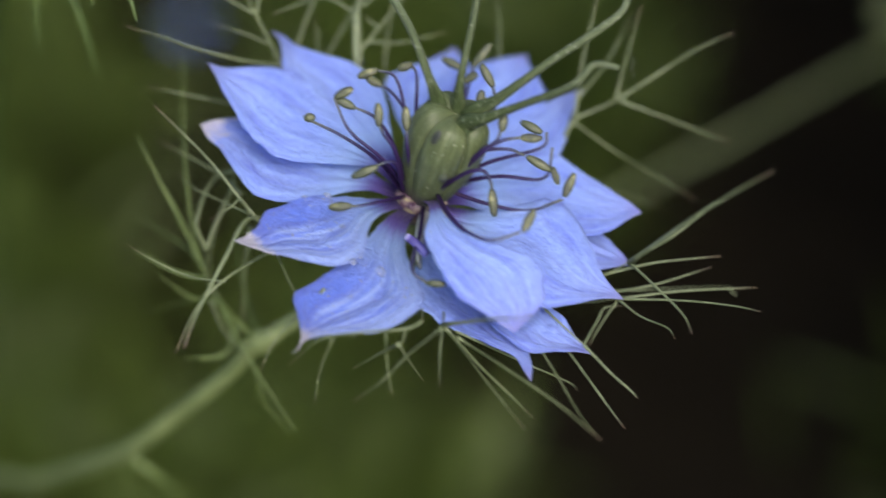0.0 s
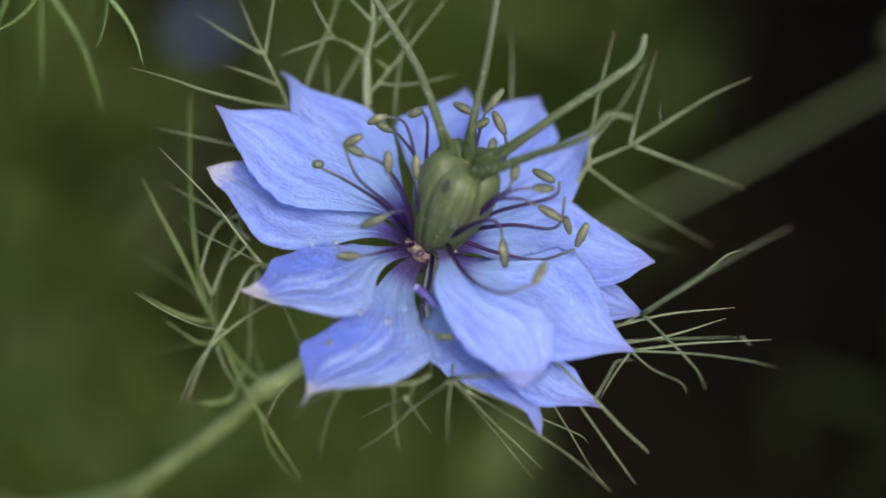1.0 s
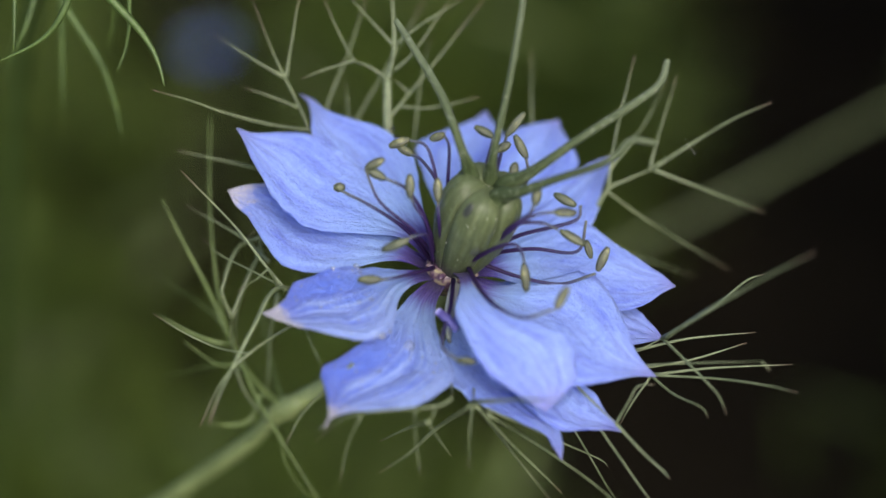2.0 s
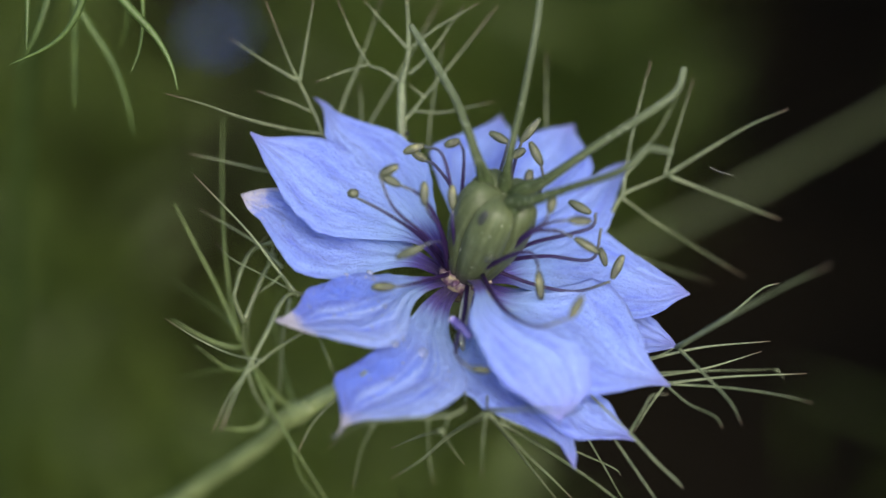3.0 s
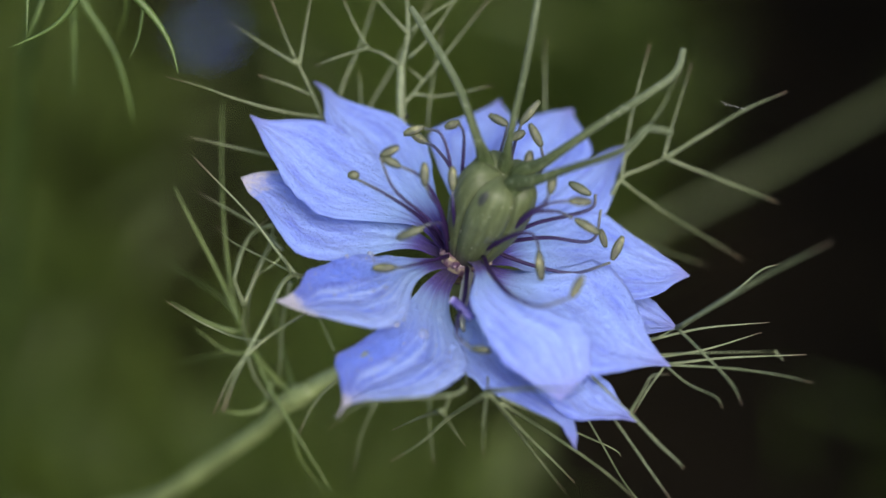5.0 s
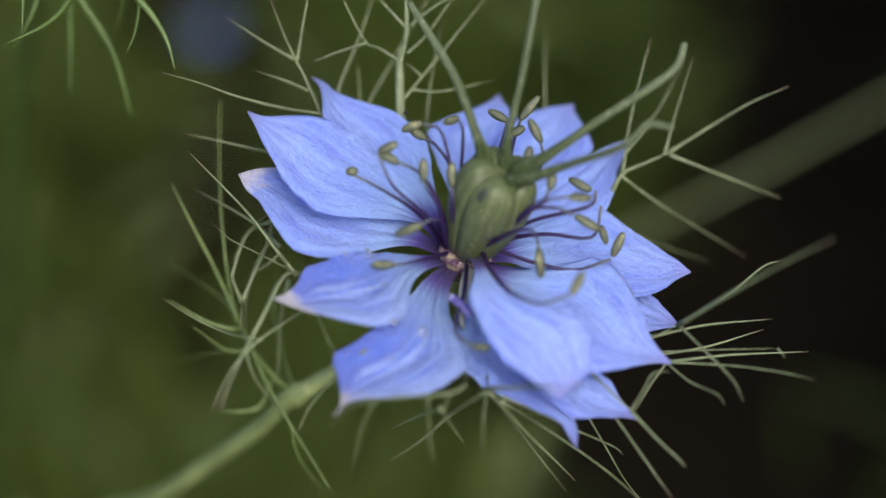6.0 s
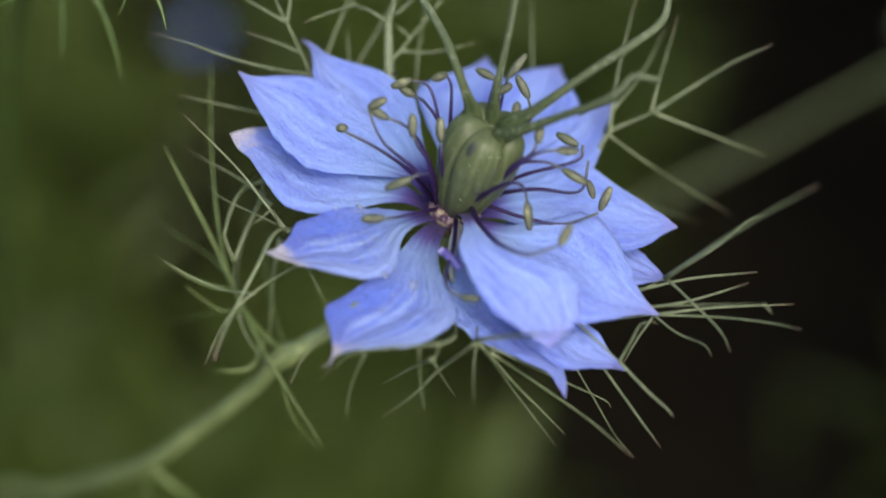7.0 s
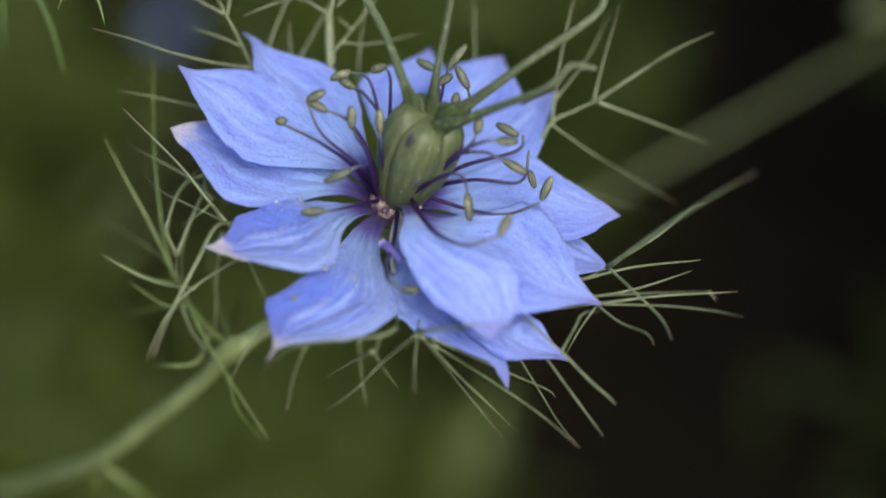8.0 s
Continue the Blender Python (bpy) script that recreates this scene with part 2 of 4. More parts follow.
def soil_material():
    k = Mat("soil_shaded")
    n1 = k.noise(k.coords("Object"), 14.0, 6.0, 0.6)
    n2 = k.noise(k.coords("Object"), 160.0, 4.0, 0.6)
    # near black: the shade between the plants is put into the soil's colour
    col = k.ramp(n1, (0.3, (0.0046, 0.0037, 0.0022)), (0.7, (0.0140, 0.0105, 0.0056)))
    k.link(col, k.b.inputs["Base Color"])
    k.b.inputs["Roughness"].default_value = 0.95
    k.b.inputs["Specular IOR Level"].default_value = 0.1
    k.bump(n2, 0.8, 0.01)
    return k.m


def drop_material(name, glint_white):
    k = Mat(name)
    clear = k.n.new("ShaderNodeBsdfTransparent")
    gloss = k.n.new("ShaderNodeBsdfGlossy")
    gloss.inputs["Roughness"].default_value = 0.05
    fresnel = k.node("ShaderNodeFresnel", IOR=1.45)
    mx = k.n.new("ShaderNodeMixShader")
    k.link(fresnel.outputs[0], mx.inputs[0])
    k.link(clear.outputs[0], mx.inputs[1])
    k.link(gloss.outputs[0], mx.inputs[2])
    # a share of white diffuse paints in the bright glints on the drops
    body = k.n.new("ShaderNodeBsdfDiffuse")
    body.inputs[0].default_value = (0.85, 0.88, 0.95, 1)
    both = k.n.new("ShaderNodeMixShader")
    both.inputs[0].default_value = glint_white
    k.link(mx.outputs[0], both.inputs[1])
    k.link(body.outputs[0], both.inputs[2])
    k.link(both.outputs[0], k.out.inputs[0])
    return k.m


def silk_material():
    k = Mat("silk")
    k.b.inputs["Base Color"].default_value = (0.8, 0.8, 0.78, 1)
    k.b.inputs["Roughness"].default_value = 0.2
    return k.m


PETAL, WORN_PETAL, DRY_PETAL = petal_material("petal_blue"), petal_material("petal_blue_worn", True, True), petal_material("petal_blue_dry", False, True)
BRACT = green_material("bract_green", (0.085, 0.11, 0.05), (0.195, 0.23, 0.125), 260, 0.15, 0.5, (0.16, 0.09, 0.07), streaked=True)
# the stem green again, darkened to put the leaning stem's shade into its colour
SHADE_STEM = green_material("shaded_stem_green", (0.062, 0.083, 0.028), (0.098, 0.124, 0.046), 60)
STEM = green_material("stem_green", (0.125, 0.16, 0.056), (0.2, 0.245, 0.092), 200)
STYLE = style_material()
OVARY = ovary_material()
LEAF = green_material("leaf_green", (0.045, 0.08, 0.015), (0.095, 0.15, 0.035), 260, 0.2)
STEM_LEAF = green_material("stem_leaf_green", (0.085, 0.125, 0.032), (0.165, 0.225, 0.072), 260, 0.15)
UNDER = green_material("undergrowth_green", (0.035, 0.059, 0.0095), (0.088, 0.126, 0.021), 20, 0.2, gloss=0.4)
OLD_SCAR = green_material("scar_dark", (0.012, 0.016, 0.012), (0.035, 0.04, 0.03), 900)
POLLEN = green_material("pollen_cream", (0.5, 0.5, 0.38), (0.7, 0.7, 0.6), 300)
PALE = green_material("claw_pale", (0.2, 0.23, 0.17), (0.36, 0.38, 0.34), 500)
NECTARY, FOLD = nectary_material(), fold_material()
FILAMENT, ANTHER, SOIL, SILK = filament_material(), anther_material(), soil_material(), silk_material()
WATER, CLEAR, FINE_DEW = drop_material("water", 0.11), drop_material("clear_water", 0.02), drop_material("fine_dew", 0.38)

# ---- helpers of shape; flower sizes in millimetres from the flower's centre ----
CENTRE = Vector((-0.0024, -0.0011, 0.4001))
NORMAL = Vector((0.18, 0.0, 0.98)).normalized()


def place(p):
    """From millimetres round the flower's centre to the world."""
    return CENTRE + Vector(p) * 0.001


def part(name, bm, material, parent, label="", smooth=True):
    """One mesh under a thing or under a part, built in world coordinates."""
    mesh = bpy.data.meshes.new(name)
    origin = Vector((0, 0, 0))
    o = parent
    while o:
        origin += o.location
        o = o.parent
    bmesh.ops.translate(bm, verts=bm.verts, vec=-origin)
    for f in bm.faces:
        f.smooth = smooth
    bm.to_mesh(mesh)
    bm.free()
    mesh.materials.append(material)
    ob = new(name, mesh)
    ob.parent = parent
    return tagged(ob, label)


def thing(name, at, label, category, group="", kind=""):
    ob = new(name)
    ob.location = at
    ob.empty_display_size = 0.01
    return tagged(ob, label, category, group, kind)


def curve(points, steps):
    """A smooth line through the points (Catmull-Rom)."""
    q = [Vector(p) for p in points]
    q = [q[0] * 2 - q[1]] + q + [q[-1] * 2 - q[-2]]
    out = []
    for i in range(1, len(q) - 2):
        a, b, c, d = q[i - 1:i + 3]
        for j in range(steps):
            s = j / steps
            out.append(0.5 * (2 * b + (c - a) * s + (2 * a - 5 * b + 4 * c - d) * s * s + (3 * b - a - 3 * c + d) * s ** 3))
    return out + [q[-2]]


def tube(bm, line, radius, sides=6, flat=1.0, reach=1.0):
    """A tube along a line in the world; radius: a function of the share of its length; reach: how far its grain runs towards the tip."""
    uv = bm.loops.layers.uv.verify()
    rings, n = [], len(line)
    chord = (line[-1] - line[0]).normalized()
    up = min((Vector((0.1, -0.6, 0.8)), Vector((0.95, 0.2, 0.2)), Vector((0.1, 0.8, 0.6))), key=lambda u: abs(u.dot(chord)))
    for i, p in enumerate(line):
        way = (line[min(i + 1, n - 1)] - line[max(i - 1, 0)]).normalized()
        side = way.cross(up).normalized()
        top = side.cross(way)
        r = radius(i / (n - 1))
        rings.append([bm.verts.new(p + (side * math.cos(a) + top * math.sin(a) * flat) * r) for a in (2 * math.pi * j / sides for j in range(sides))])
    for i in range(n - 1):
        for j in range(sides):
            f = bm.faces.new((rings[i][j], rings[i][(j + 1) % sides], rings[i + 1][(j + 1) % sides], rings[i + 1][j]))
            for loop, (u, v) in zip(f.loops, ((i, j), (i, j + 1), (i + 1, j + 1), (i + 1, j))):
                loop[uv].uv = (reach * u / (n - 1), v / sides)
    for ring, u in ((rings[0][::-1], 0.0), (rings[-1], reach)):
        f = bm.faces.new(ring)
        for loop in f.loops:
            loop[uv].uv = (u, 0.5)


class Twig:
    """A divided leaf: thin tapering blades that are joined where they fork."""

    def __init__(self):
        self.blades = []

    def blade(self, r, *points, flat=0.75, end=0.22):
        self.blades.append((r, [Vector(p) for p in points], flat, end))

    def done(self, name, parent, material, label=""):
        bm = bmesh.new()
        for k, (r, points, flat, end) in enumerate(self.blades):
            joined = any((points[-1] - p).length < 1.0 for i, other in enumerate(self.blades) if i != k for p in other[1])
            r *= 0.00076 if r < 1 else 0.001
            taper = lambda s: r * (1.0 - (1 - end) * s ** 1.4) + (r * 0.35 * max(0, 1 - s / 0.08) if s < 0.08 else 0)
            tube(bm, curve([place(p) for p in points], 6), taper, 6, flat, 0.75 if joined else 1.0)
        return part(name, bm, material, parent, label)


# ---- the ground ----
def make_ground():
    bm = bmesh.new()
    bmesh.ops.create_grid(bm, x_segments=80, y_segments=80, size=0.8)
    for v in bm.verts:
        v.co.y += 0.4
        edge = max(abs(v.co.x), abs(v.co.y - 0.4)) / 0.8
        v.co.z = (noise.noise(v.co * 9) * 0.012 + noise.noise(v.co * 40) * 0.005) * (1 - edge ** 6)
    outer = [bm.verts.new(c) for c in ((-300, -300, 0), (300, -300, 0), (300, 300, 0), (-300, 300, 0))]
    rim = [e for e in bm.edges if e.is_boundary]
    inner = [min(bm.verts, key=lambda v, c=c: (v.co - Vector((c[0] / 300 * 0.8, c[1] / 300 * 0.8 + 0.4, 0))).length) for c in [o.co.copy() for o in outer]]
    sides = [[], [], [], []]
    for e in rim:
        m = (e.verts[0].co + e.verts[1].co) / 2
        k = 0 if m.y < -0.399 else 1 if m.x > 0.799 else 2 if m.y > 1.199 else 3
        sides[k].append(e)
    for k in range(4):
        a, b = outer[k], outer[(k + 1) % 4]
        verts = {v for e in sides[k] for v in e.verts}
        axis = 0 if k in (0, 2) else 1
        row = sorted(verts, key=lambda v: v.co[axis], reverse=k in (2, 3))
        bm.faces.new([a, b] + row[::-1])
    mesh = bpy.data.meshes.new("ground")
    bmesh.ops.recalc_face_normals(bm, faces=bm.faces)
    bm.to_mesh(mesh)
    bm.free()
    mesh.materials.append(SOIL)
    tagged(new("ground", mesh), "dark moist garden soil, the shade under the plants put into its colour", "ground", kind="structure")


make_ground()


# ---- the undergrowth far below and behind the flower ----
def make_undergrowth():
    rng = random.Random(4)
    verts, faces = [], []

    def bare(x, y):
        """Where the soil stays open between the clumps."""
        return (0.004 < x < 0.105 and y < 0.34) or (0.046 < x < 0.115) or (-0.106 < x < -0.056 and 0.235 < y < 0.5)

    def leaf(p, way, length, width):
        if bare(p.x, p.y) and rng.random() < 0.93:
            return
        side = way.cross(Vector((rng.uniform(-1, 1), rng.uniform(-1, 1), 0.4))).normalized() * width
        mid = p + way * length * 0.5 + Vector((0, 0, length * 0.08))
        k = len(verts)
        verts.extend([p, mid - side, mid + side, p + way * length])
        faces.extend([(k, k + 1, k + 2), (k + 1, k + 3, k + 2)])

    def clump(x, y, height, spread, count):
        """Some thin stems that rise from one spot, set with narrow leaves."""
        for _ in range(max(1, count // 16)):
            foot = Vector((x + rng.gauss(0, spread), y + rng.gauss(0, spread), -0.01))
            top = foot + Vector((rng.gauss(0, 0.25), rng.gauss(0, 0.25), 1)) * height * rng.uniform(0.6, 1.1)
            side = Vector((0.0007, rng.uniform(-0.0007, 0.0007), 0))
            k = len(verts)
            verts.extend([foot - side, foot + side, top])
            faces.append((k, k + 1, k + 2))
            for _ in range(16):
                way = Vector((rng.gauss(0, 0.6), rng.gauss(0, 0.6), rng.uniform(0.1, 1.2))).normalized()
                leaf(foot.lerp(top, rng.uniform(0.15, 1.0)), way, rng.uniform(0.02, 0.055), rng.uniform(0.0008, 0.0025))

    for _ in range(70):
        x, y = rng.uniform(-0.34, -0.112), rng.uniform(0.15, 0.75)
        if y < 0.30 or x < -0.138:
            clump(x, y, rng.uniform(0.05, 0.16), 0.018, 130)
    for _ in range(60):
        x, y = rng.uniform(-0.16, -0.03), rng.uniform(0.10, 0.33)
        if y < 0.18 or not -0.125 < x < -0.03:
            clump(x, y, rng.uniform(0.05, 0.14), 0.02, 130)
    for _ in range(26):
        clump(rng.uniform(-0.13, -0.02), rng.uniform(0.03, 0.15), rng.uniform(0.05, 0.12), 0.02, 130)
    for _ in range(32):
        clump(rng.uniform(-0.076, -0.028), rng.uniform(0.15, 0.26), rng.uniform(0.06, 0.14), 0.02, 130)
    for _ in range(9):
        clump(rng.uniform(-0.03, 0.002), rng.uniform(0.16, 0.27), rng.uniform(0.025, 0.05), 0.015, 44)
    for _ in range(10):
        clump(rng.uniform(-0.014, 0.01), rng.uniform(0.36, 0.44), rng.uniform(0.12, 0.2), 0.012, 120)
    for _ in range(14):
        clump(rng.uniform(-0.01, 0.025), rng.uniform(0.38, 0.5), rng.uniform(0.05, 0.1), 0.015, 120)
    for _ in range(46):
        clump(rng.uniform(-0.025, 0.036), rng.uniform(0.46, 0.75), rng.uniform(0.05, 0.15), 0.018, 120)
    for _ in range(9):
        clump(rng.uniform(0.118, 0.19), rng.uniform(0.14, 0.29), rng.uniform(0.02, 0.04), 0.025, 44)
    for _ in range(16):
        clump(rng.uniform(-0.078, -0.042), rng.uniform(0.19, 0.27), rng.uniform(0.04, 0.09), 0.015, 120)
    for _ in range(3):
        clump(-0.086 + rng.gauss(0, 0.03), 0.36 + rng.gauss(0, 0.03), 0.22, 0.018, 60)
    mesh = bpy.data.meshes.new("undergrowth")
    mesh.from_pydata(verts, [], faces)
    mesh.materials.append(UNDER)
    tagged(new("undergrowth", mesh), "soft green feathery undergrowth growing on dark soil", "undergrowth", kind="stuff")


make_undergrowth()


def make_shade_hedge():
    """Tall planting out of view, added behind and to the side to keep the bed's soil in the shade."""
    rng = random.Random(8)
    verts, faces = [], []
    for _ in range(14000):
        if rng.random() < 0.55:
            p = Vector((rng.uniform(0.2, 0.5), rng.uniform(-0.1, 1.3), rng.uniform(0.0, 0.62)))
        else:
            p = Vector((rng.uniform(-0.9, 0.6), rng.uniform(0.95, 1.3), rng.uniform(0.0, 0.62)))
        p += Vector((rng.gauss(0, 0.03) if p.x > 0.28 or p.y > 1.0 else 0, abs(rng.gauss(0, 0.03)), 0))
        p.z *= 0.95 + 0.3 * noise.noise(Vector((p.x * 7, p.y * 7, 0)))
        way = Vector((rng.gauss(0, 1), rng.gauss(0, 1), rng.gauss(0.3, 0.7))).normalized()
        side = way.orthogonal().normalized() * rng.uniform(0.008, 0.018)
        length = rng.uniform(0.04, 0.09)
        k = len(verts)
        verts.extend([p, p + way * length * 0.45 - side, p + way * length * 0.45 + side, p + way * length])
        faces.extend([(k, k + 1, k + 2), (k + 1, k + 3, k + 2)])
    for _ in range(260):
        p = Vector((rng.uniform(0.22, 0.48), rng.uniform(-0.1, 1.3), -0.01)) if rng.random() < 0.55 else Vector((rng.uniform(-0.9, 0.5), rng.uniform(0.97, 1.28), -0.01))
        k = len(verts)
        verts.extend([p, p + Vector((0.006, 0.003, 0)), p + Vector((rng.gauss(0, 0.05), rng.gauss(0, 0.05), 0.6))])
        faces.append((k, k + 1, k + 2))
    mesh = bpy.data.meshes.new("hedge")
    mesh.from_pydata(verts, [], faces)
    mesh.materials.append(UNDER)
    tagged(new("hedge", mesh), "unseen dense green planting added to shade the bed", "hedge", kind="stuff")


make_shade_hedge()

# ---- the flowering plant ----
plant = thing("nigella_plant", (-0.129, 0.037, 0.0), "pale blue love-in-a-mist flower on a slanting green stem", "flower")


STATIONS = (0.0, 0.15, 0.3, 0.45, 0.6, 0.75, 0.85, 0.93, 1.0)
PETALS = []


def edge_line(values, s):
    """The place of a petal's edge at s of its length: a smooth line through its values at the stations."""
    k = max(i for i in range(8) if STATIONS[i] <= s)
    slope = [(values[min(i + 1, 8)] - values[max(i - 1, 0)]) / (STATIONS[min(i + 1, 8)] - STATIONS[max(i - 1, 0)]) for i in (k, k + 1)]
    h = STATIONS[k + 1] - STATIONS[k]
    f = (s - STATIONS[k]) / h
    return (values[k] * (1 + 2 * f) * (1 - f) ** 2 + slope[0] * h * f * (1 - f) ** 2 + values[k + 1] * f * f * (3 - 2 * f) + slope[1] * h * f * f * (f - 1))


def petal(tip, low, high, bow=1.0, cup=0.3, droop=0.3, lift=0.0, seed=0, start=1.8, parent=None, centre=CENTRE, normal=NORMAL, scale=1.0, material=None, crease=0.3, claw=0.13, crumple=0.0):
    """A clawed petal that widens and runs out in a point. low, high: its two edges, off the line from claw to tip;
    bow: rise of its back; cup: dip of its middle; droop: fall of its end."""
    rng = random.Random(seed)
    tip = Vector(tip)
    flat = (tip - normal * tip.dot(normal)).normalized()
    base = flat * start + normal * lift
    way = tip - base
    up = (normal - way.normalized() * normal.dot(way.normalized())).normalized()
    side = way.normalized().cross(up)
    off = Vector((rng.uniform(-9, 9), rng.uniform(-9, 9), seed))
    low, high = (-0.8, *low, -0.03), (0.8, *high, 0.03)
    most = max(h - l for l, h in zip(low, high))
    rows, cols = 48, 22
    bm = bmesh.new()
    uv = bm.loops.layers.uv.verify()
    grid = []
    for i in range(rows + 1):
        s = i / rows
        l, h = edge_line(low, s), edge_line(high, s)
        h = max(h, l + 0.06)
        o = min(1.0, (h - l) / most)
        line = []
        for j in range(cols + 1):
            v = 2 * j / cols - 1
            ragged = 1 + 0.035 * noise.noise(off + Vector((s * 9, v * 0.3, 0))) + 0.03 * noise.noise(off + Vector((s * 31, v, 3)))
            x = (l + h) / 2 + (h - l) / 2 * v * ragged
            z = bow * 4 * s * (1 - s) + cup * (v * v - 1) * o - droop * max(0.0, (s - 0.62) / 0.38) ** 2
            z += 0.5 * noise.noise(off + Vector((s * 3.2, v * 1.5, 1))) * o + 0.2 * noise.noise(off + Vector((s * 9, v * 5, 2))) * o
            z += 0.2 * math.sin(s * 31 + 5 * math.sin(s * 9 + seed) + v) * abs(v) ** 5 * o
            # shallow pleats over the veins, and the fold along the middle
            z += 0.055 * math.sin(v * 11 + seed + 2 * noise.noise(off + Vector((s * 2.5, 0, 7)))) * o * min(1.0, 2 * s)
            z += crumple * (noise.noise(off + Vector((s * 13, v * 4.5, 5))) + 0.6 * noise.noise(off + Vector((s * 27, v * 9, 6)))) * s * s * (h - l) / most
            z += crease * (0.3 - math.exp(-(v * 5) ** 2)) * o
            line.append(bm.verts.new(centre + (base + way * s + side * x + up * z) * 0.001 * scale))
        grid.append(line)
    for i in range(rows):
        for j in range(cols):
            f = bm.faces.new((grid[i][j], grid[i + 1][j], grid[i + 1][j + 1], grid[i][j + 1]))
            for loop, (a, b) in zip(f.loops, ((i, j), (i + 1, j), (i + 1, j + 1), (i, j + 1))):
                u = a / rows
                loop[uv].uv = (u * 0.13 / claw if u < claw else 0.13 + (u - claw) * 0.87 / (1 - claw), b / cols)
    bm.normal_update()
    PETALS.append([(v.co.copy(), v.normal.copy()) for v in bm.verts])
    ob = part("petal", bm, material or PETAL, parent or plant)
    thick = ob.modifiers.new("thickness", "SOLIDIFY")
    thick.thickness, thick.offset = 0.00014 * scale, 0
    return ob


petal((-16.4, 21.6, 6.1), (-0.9, -2.8, -4.5, -4.6, -3.4, -1.6, -0.4), (1.2, 2.8, 4.6, 4.6, 1.7, 0.35, 0.4), 1.35, 0.48, 1.03, lift=-0.2, seed=2)
petal((-23.6, 8.0, 3.2), (-1.5, -5.2, -8.3, -8.6, -5.5, -3.2, -1.9), (1.0, 2.8, 4.6, 5.0, 4.0, 2.7, 1.5), 1.33, 0.28, -0.23, lift=-0.5, seed=3, material=DRY_PETAL, crumple=0.35)
petal((-22.7, 13.0, 8.1), (-0.6, -4.0, -7.4, -7.3, -5.2, -3.2, -1.4), (1.6, 3.2, 4.0, 3.9, 3.7, 2.0, 0.3), 1.34, 0.29, 0.30, lift=0.3, seed=1)
petal((3.7, 26.8, -0.9), (-1.2, -3.5, -5.5, -6.5, -3.6, -1.7, -0.6), (0.9, 2.0, 3.4, 3.8, 3.2, 2.0, 0.7), 1.33, 0.42, 0.51, lift=-0.4, seed=14)
petal((12.1, 25.7, -0.9), (-0.9, -2.2, -3.6, -3.8, -3.2, -2.1, -0.9), (0.9, 2.8, 4.6, 5.6, 5.0, 2.8, 0.8), 1.33, 0.42, 0.85, lift=0, seed=13)
petal((18.3, 21.9, -2.9), (-0.9, -1.8, -2.0, -1.0, -0.4, -0.6, -0.5), (1.9, 4.6, 6.4, 5.5, 3.1, 1.8, 0.7), 1.27, 0.36, 1.02, lift=-0.5, seed=12)
petal((23.9, 0.5, -2.2), (-2.2, -5.2, -7.2, -7.5, -4.9, -2.8, -1.6), (0.9, 2.6, 4.6, 5.4, 4.6, 3.3, 1.3), 0.60, 0.52, 0.22, lift=0.1, seed=10, crumple=0.35)
petal((22.6, -4.4, -5.3), (-0.9, -2.4, -4.0, -5.0, -4.4, -2.8, -1.5), (0.9, 2.4, 3.9, 4.6, 3.8, 2.5, 1.2), 0.15, 0.43, 0.03, lift=-0.6, seed=11, crease=0.5, crumple=0.9)
petal((21.5, -12.4, -1.5), (0.3, -2.6, -6.4, -5.7, -3.2, -1.1, -0.3), (2.8, 4.6, 6.8, 8.2, 8.2, 5.2, 2.0), 1.54, 0.2, 0.91, lift=0.3, seed=9)
petal((18.2, -16.4, -6.3), (-0.9, -1.5, -1.6, -1.2, -0.5, -0.4, -0.2), (0.9, 2.8, 4.8, 6.0, 6.0, 4.9, 1.9), 0.10, 0.36, 0.17, lift=-0.6, seed=8, crease=0.5, crumple=0.9)
petal((11.7, -20.9, -6.1), (-0.9, -2.8, -4.8, -5.0, -3.6, -1.8, -1.1), (2.3, 5.2, 6.7, 5.4, 2.0, 0.1, 0.0), 0.23, 0.48, -0.50, lift=-0.4, seed=7, crease=0.5, crumple=0.6)
petal((10.2, -19.7, 1.1), (0.5, 1.6, 1.4, -0.7, -4.5, -4.5, -3.6), (1.7, 3.4, 5.5, 5.8, 5.5, 4.5, 2.4), 4.1, 0.1, 0.9, lift=1.6, seed=6, claw=0.2)
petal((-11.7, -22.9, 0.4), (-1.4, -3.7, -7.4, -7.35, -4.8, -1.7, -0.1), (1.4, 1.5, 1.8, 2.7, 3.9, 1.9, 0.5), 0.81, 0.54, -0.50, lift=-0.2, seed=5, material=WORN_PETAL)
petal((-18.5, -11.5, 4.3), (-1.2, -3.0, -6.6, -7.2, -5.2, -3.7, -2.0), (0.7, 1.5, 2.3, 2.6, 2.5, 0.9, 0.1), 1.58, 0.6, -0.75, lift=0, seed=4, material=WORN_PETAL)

# stem and receptacle
twig = Twig()
twig.blade(1.12, (1.5, 1.6, -2.7), (-8.1, 1.7, -15.0), (-18.2, 0.8, -23.1), (-22.4, 1.9, -29.7), (-28.3, 4.8, -38.7), (-36.8, 9.4, -51.7), (-44.7, 17.5, -64.6), (-55.3, 30.2, -82.8), (-68.5, 46.0, -104.9), (-86.0, 42.0, -150.0), (-95.0, 36.0, -220.0), (-112.0, 38.0, -310.0), (-127.0, 38.0, -402.0), end=0.9)
twig.done("stem", plant, STEM)


def node(parent, at, way, r, material):
    """The swollen joint of a stem."""
    bm = bmesh.new()
    at, way = Vector(at), Vector(way).normalized()
    line = [at + way * r * k for k in (-2.2, -1.4, -0.6, 0, 0.6, 1.4, 2.2)]
    tube(bm, line, lambda s: r * (0.8 + 0.35 * math.sin(math.pi * s) ** 2), 12)
    part("node", bm, material, parent, "swollen stem joint")


